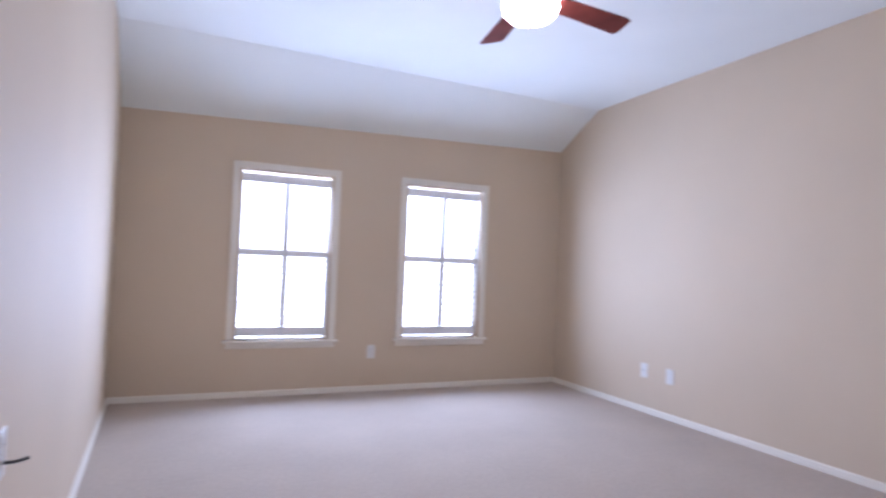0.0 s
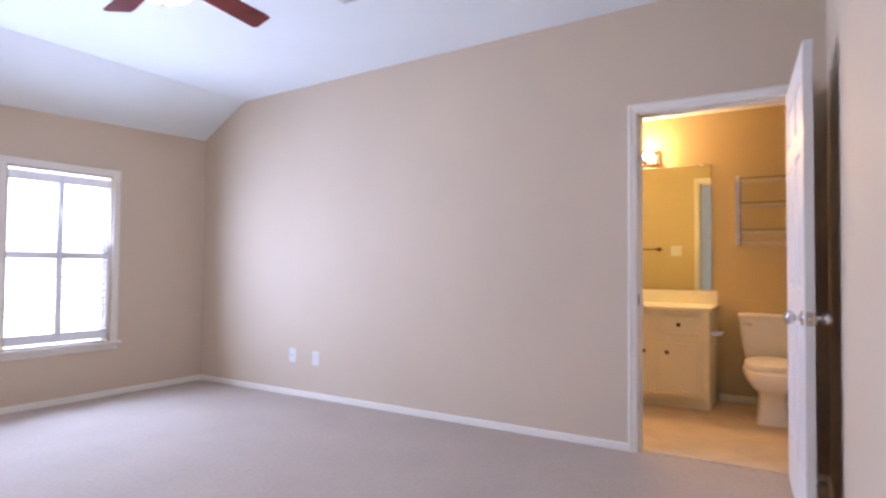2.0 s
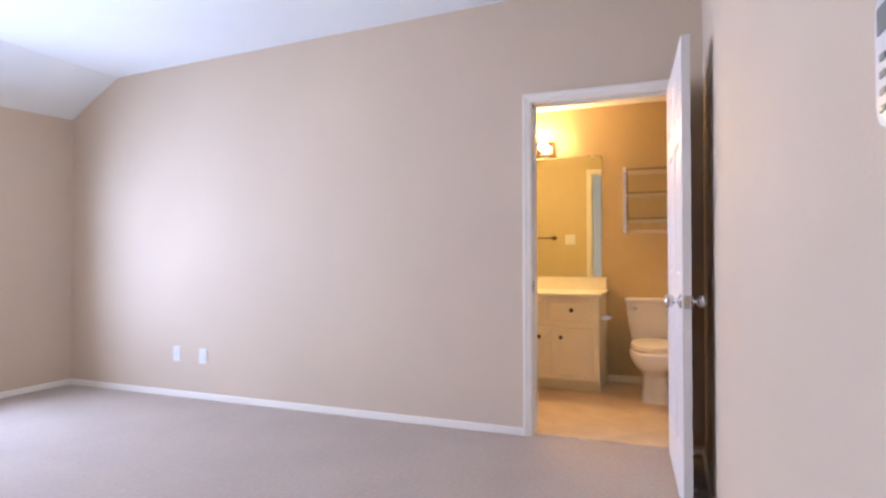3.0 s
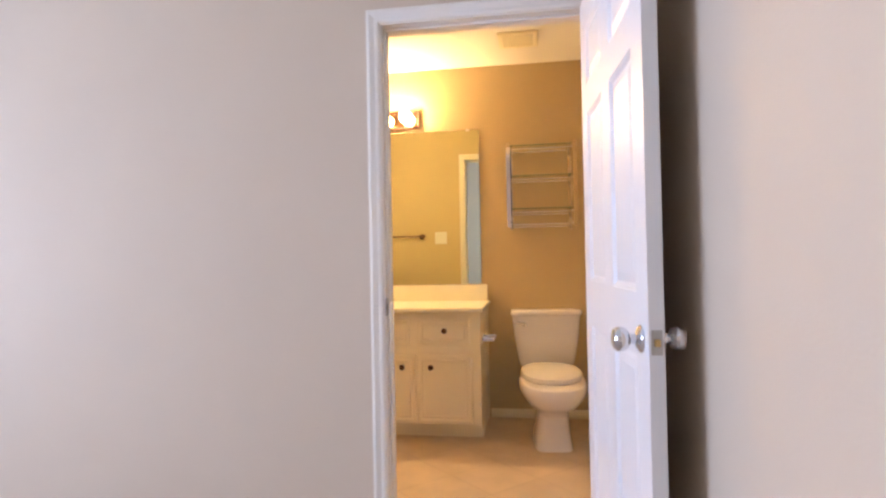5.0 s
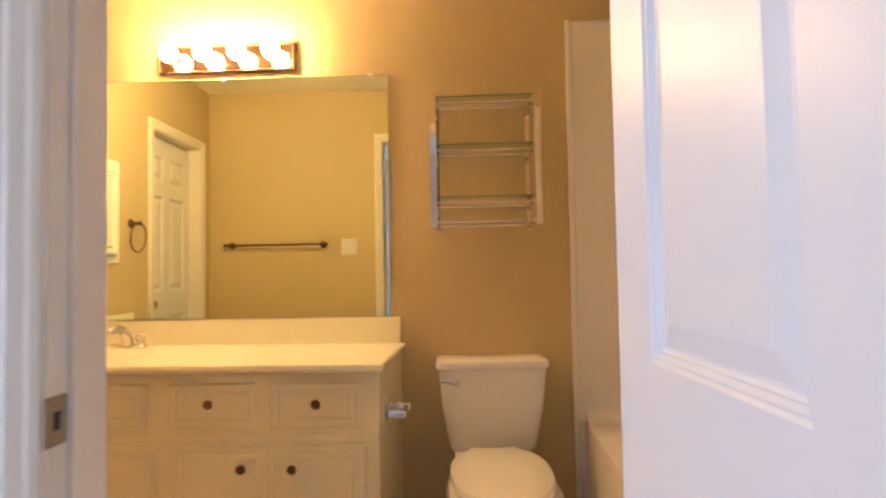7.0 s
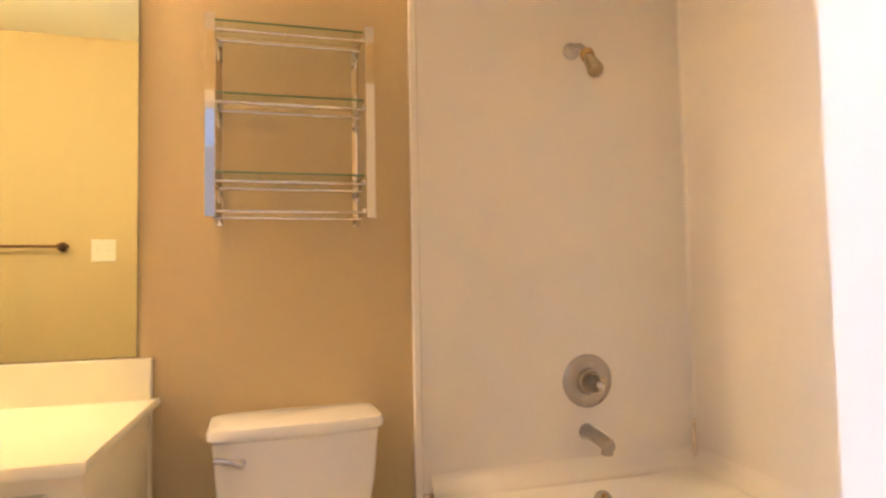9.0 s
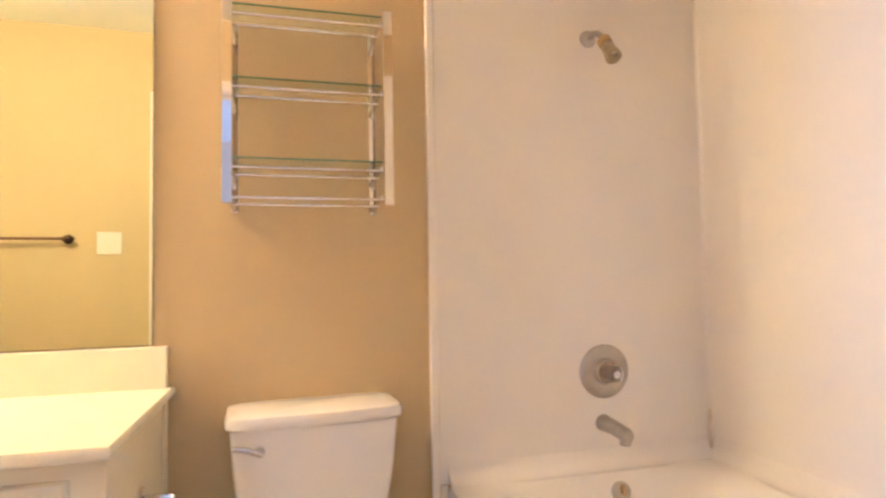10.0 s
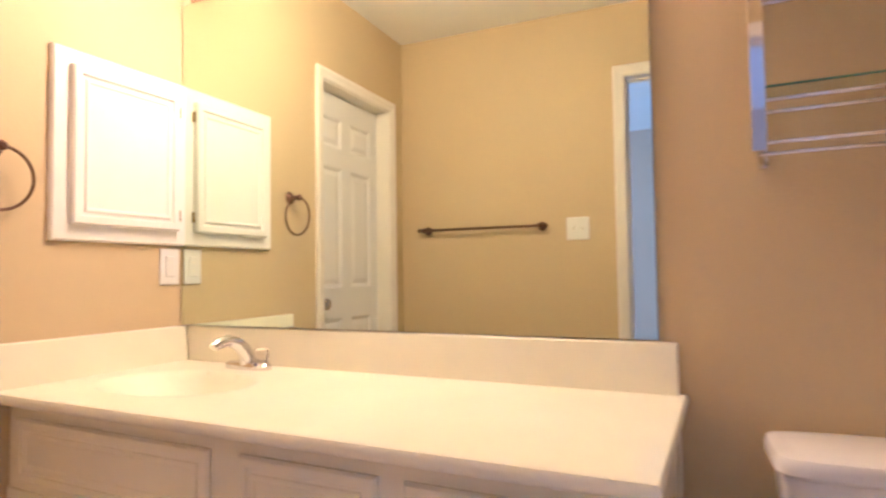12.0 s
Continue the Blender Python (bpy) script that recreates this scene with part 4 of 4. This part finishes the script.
loft(bm, [[(x, TUB_WALL + 0.023 + d, RIM - 0.001 + h) for d, h in cove] + [(x, TUB_WALL + 0.023, RIM - 0.001)] for x in (INNER + 0.03, BACK - 0.03)])
part("rim_cove", bm, FIBREGLASS, surround, smooth=True)
caulk = tube(bmesh.new(), [(BACK - 0.034, TUB_WALL + 0.0355, RIM + z) for z in (0.02, 0.06, 0.11, 0.15)], 0.006, 8)
part("caulk_bead", caulk, CAULK, surround, "yellowed caulk in the tub corner", smooth=True)
for y0, y1, x0, x1 in ((-1.096, -1.070, BACK - 0.032, BACK - 0.0215), (-1.096, -1.070, INNER + 0.0215, INNER + 0.032)):
    part("edge_bead", boxed(x0, x1, y0, y1, 0.003, SZ + 0.002, bevel=0.005, segments=3), FIBREGLASS, surround)
for x0, x1 in ((BACK - 0.038, BACK - 0.0215), (INNER + 0.0215, INNER + 0.038)):
    part("corner_post", boxed(x0, x1, -1.118, -1.0962, 0.003, RIM - 0.006, bevel=0.005, segments=3), FIBREGLASS, surround)
for x, s in ((BACK - 0.022, -1), (INNER + 0.022, 1)):
    bm = bmesh.new()
    arc = [(x + s * 0.014 * (1 - math.sin(w)), TUB_WALL + 0.0235 + 0.014 * (1 - math.cos(w))) for w in [math.pi / 2 * k / 8 for k in range(9)]]
    loft(bm, [[(px, py, z) for px, py in arc] + [(x, TUB_WALL + 0.0235, z)] for z in (RIM - 0.004, SZ - 0.006)])
    part("corner_cove", bm, FIBREGLASS, surround, smooth=True)
soap = part("soap_dish", loft(bmesh.new(), [[(0.978 + u, TUB_WALL + 0.0235 + d, 0.80 + v) for u, v in ((-0.075, -0.03), (0.075, -0.03), (0.075, 0.03), (-0.075, 0.03))] for d in (0, 0.004)] + [[(0.978 + u * 0.96, TUB_WALL + 0.0235 + 0.045, 0.80 + v) for u, v in ((-0.075, -0.022), (0.075, -0.022), (0.075, -0.002), (-0.075, -0.002))]]), FIBREGLASS, surround, "small moulded soap ledge", smooth=True)

valve = thing("shower_valve", "round dulled chrome shower valve with a clear knob", "shower valve", at=(BACK - 0.022, -1.658, 0.775))
part("escutcheon", lathe(bmesh.new(), [(0.088, 0), (0.088, 0.004), (0.080, 0.011), (0.060, 0.014), (0.050, 0.012), (0.044, 0.013), (0.040, 0.026), (0.030, 0.030), (0.024, 0.031)], facing(0, 0, 0, (-1, 0, 0)), 40), NICKEL, valve, smooth=True)
part("knob", lathe(bmesh.new(), [(0.018, 0.030), (0.020, 0.040), (0.026, 0.048), (0.029, 0.060), (0.027, 0.074), (0.016, 0.080), (0.0, 0.081)], facing(0, 0, 0, (-1, 0, 0)), 12), CRYSTAL, valve, "clear faceted acrylic knob")
# Darker hub ring; the shadow beside the knob is put into its colour.
DARK_CHROME = material("shadow-darkened chrome", (0.27, 0.24, 0.21), rough=0.25, metal=1.0, vary=0.15, scale=40)
part("sleeve", lathe(bmesh.new(), [(0.036, 0.0305), (0.034, 0.034), (0.022, 0.036)], facing(0, 0, 0, (-1, 0, 0)), 24), DARK_CHROME, valve, "dark sleeve ring with hub shadow in its colour", smooth=True)
part("knob_cap", lathe(bmesh.new(), [(0.011, 0.0805), (0.011, 0.0825), (0.0, 0.0835)], facing(0, 0, 0, (-1, 0, 0)), 16), CHROME, valve)

spout = thing("tub_spout", "dulled chrome tub spout on the surround", "tub spout", at=(BACK - 0.022, -1.651, 0.608))
part("body", loft(bmesh.new(), [[(-d, r * math.cos(w), z + r * math.sin(w)) for w in [2 * math.pi * k / 20 for k in range(20)]] for d, r, z in ((0, 0.028, 0), (0.006, 0.028, 0), (0.010, 0.025, 0), (0.06, 0.0245, 0.0), (0.11, 0.0235, -0.004), (0.138, 0.022, -0.007), (0.148, 0.018, -0.009), (0.152, 0.010, -0.010))]), NICKEL, spout, smooth=True)
part("outlet_lip", lathe(bmesh.new(), [(0.016, 0.018), (0.019, 0.0), (0.015, -0.003), (0.010, 0.0)], pose(-0.128, 0, -0.036), 18), NICKEL, spout, smooth=True)

HEAD_METAL = material("worn gilt chrome", (0.52, 0.45, 0.31), rough=0.16, metal=1.0, vary=0.2, scale=40)
shower = thing("shower_fixture", "small chrome shower head on a short bent arm", "shower head", at=(BACK - 0.022, -1.634, 1.886))
part("flange", lathe(bmesh.new(), [(0.030, 0), (0.029, 0.005), (0.018, 0.013), (0.011, 0.016)], facing(0, 0, 0, (-1, 0, 0)), 24), NICKEL, shower, smooth=True)
part("arm", tube(bmesh.new(), [(-0.004, 0, 0), (-0.035, 0, 0.004), (-0.06, -0.002, -0.004), (-0.08, -0.004, -0.022), (-0.092, -0.006, -0.040)], 0.0105, 14), NICKEL, shower, smooth=True)
head = part("head", lathe(bmesh.new(), [(0.013, 0), (0.018, 0.006), (0.018, 0.016), (0.020, 0.022), (0.021, 0.050), (0.026, 0.080), (0.026, 0.092), (0.022, 0.096), (0.0, 0.094)], facing(-0.088, -0.006, -0.034, (-0.52, -0.10, -0.85)), 20), HEAD_METAL, shower, smooth=True)
part("collar", lathe(bmesh.new(), [(0.0200, 0.002), (0.0225, 0.005), (0.0225, 0.026), (0.0205, 0.029)], facing(-0.088, -0.006, -0.034, (-0.52, -0.10, -0.85)), 20), BRASS, head, "brass collar")
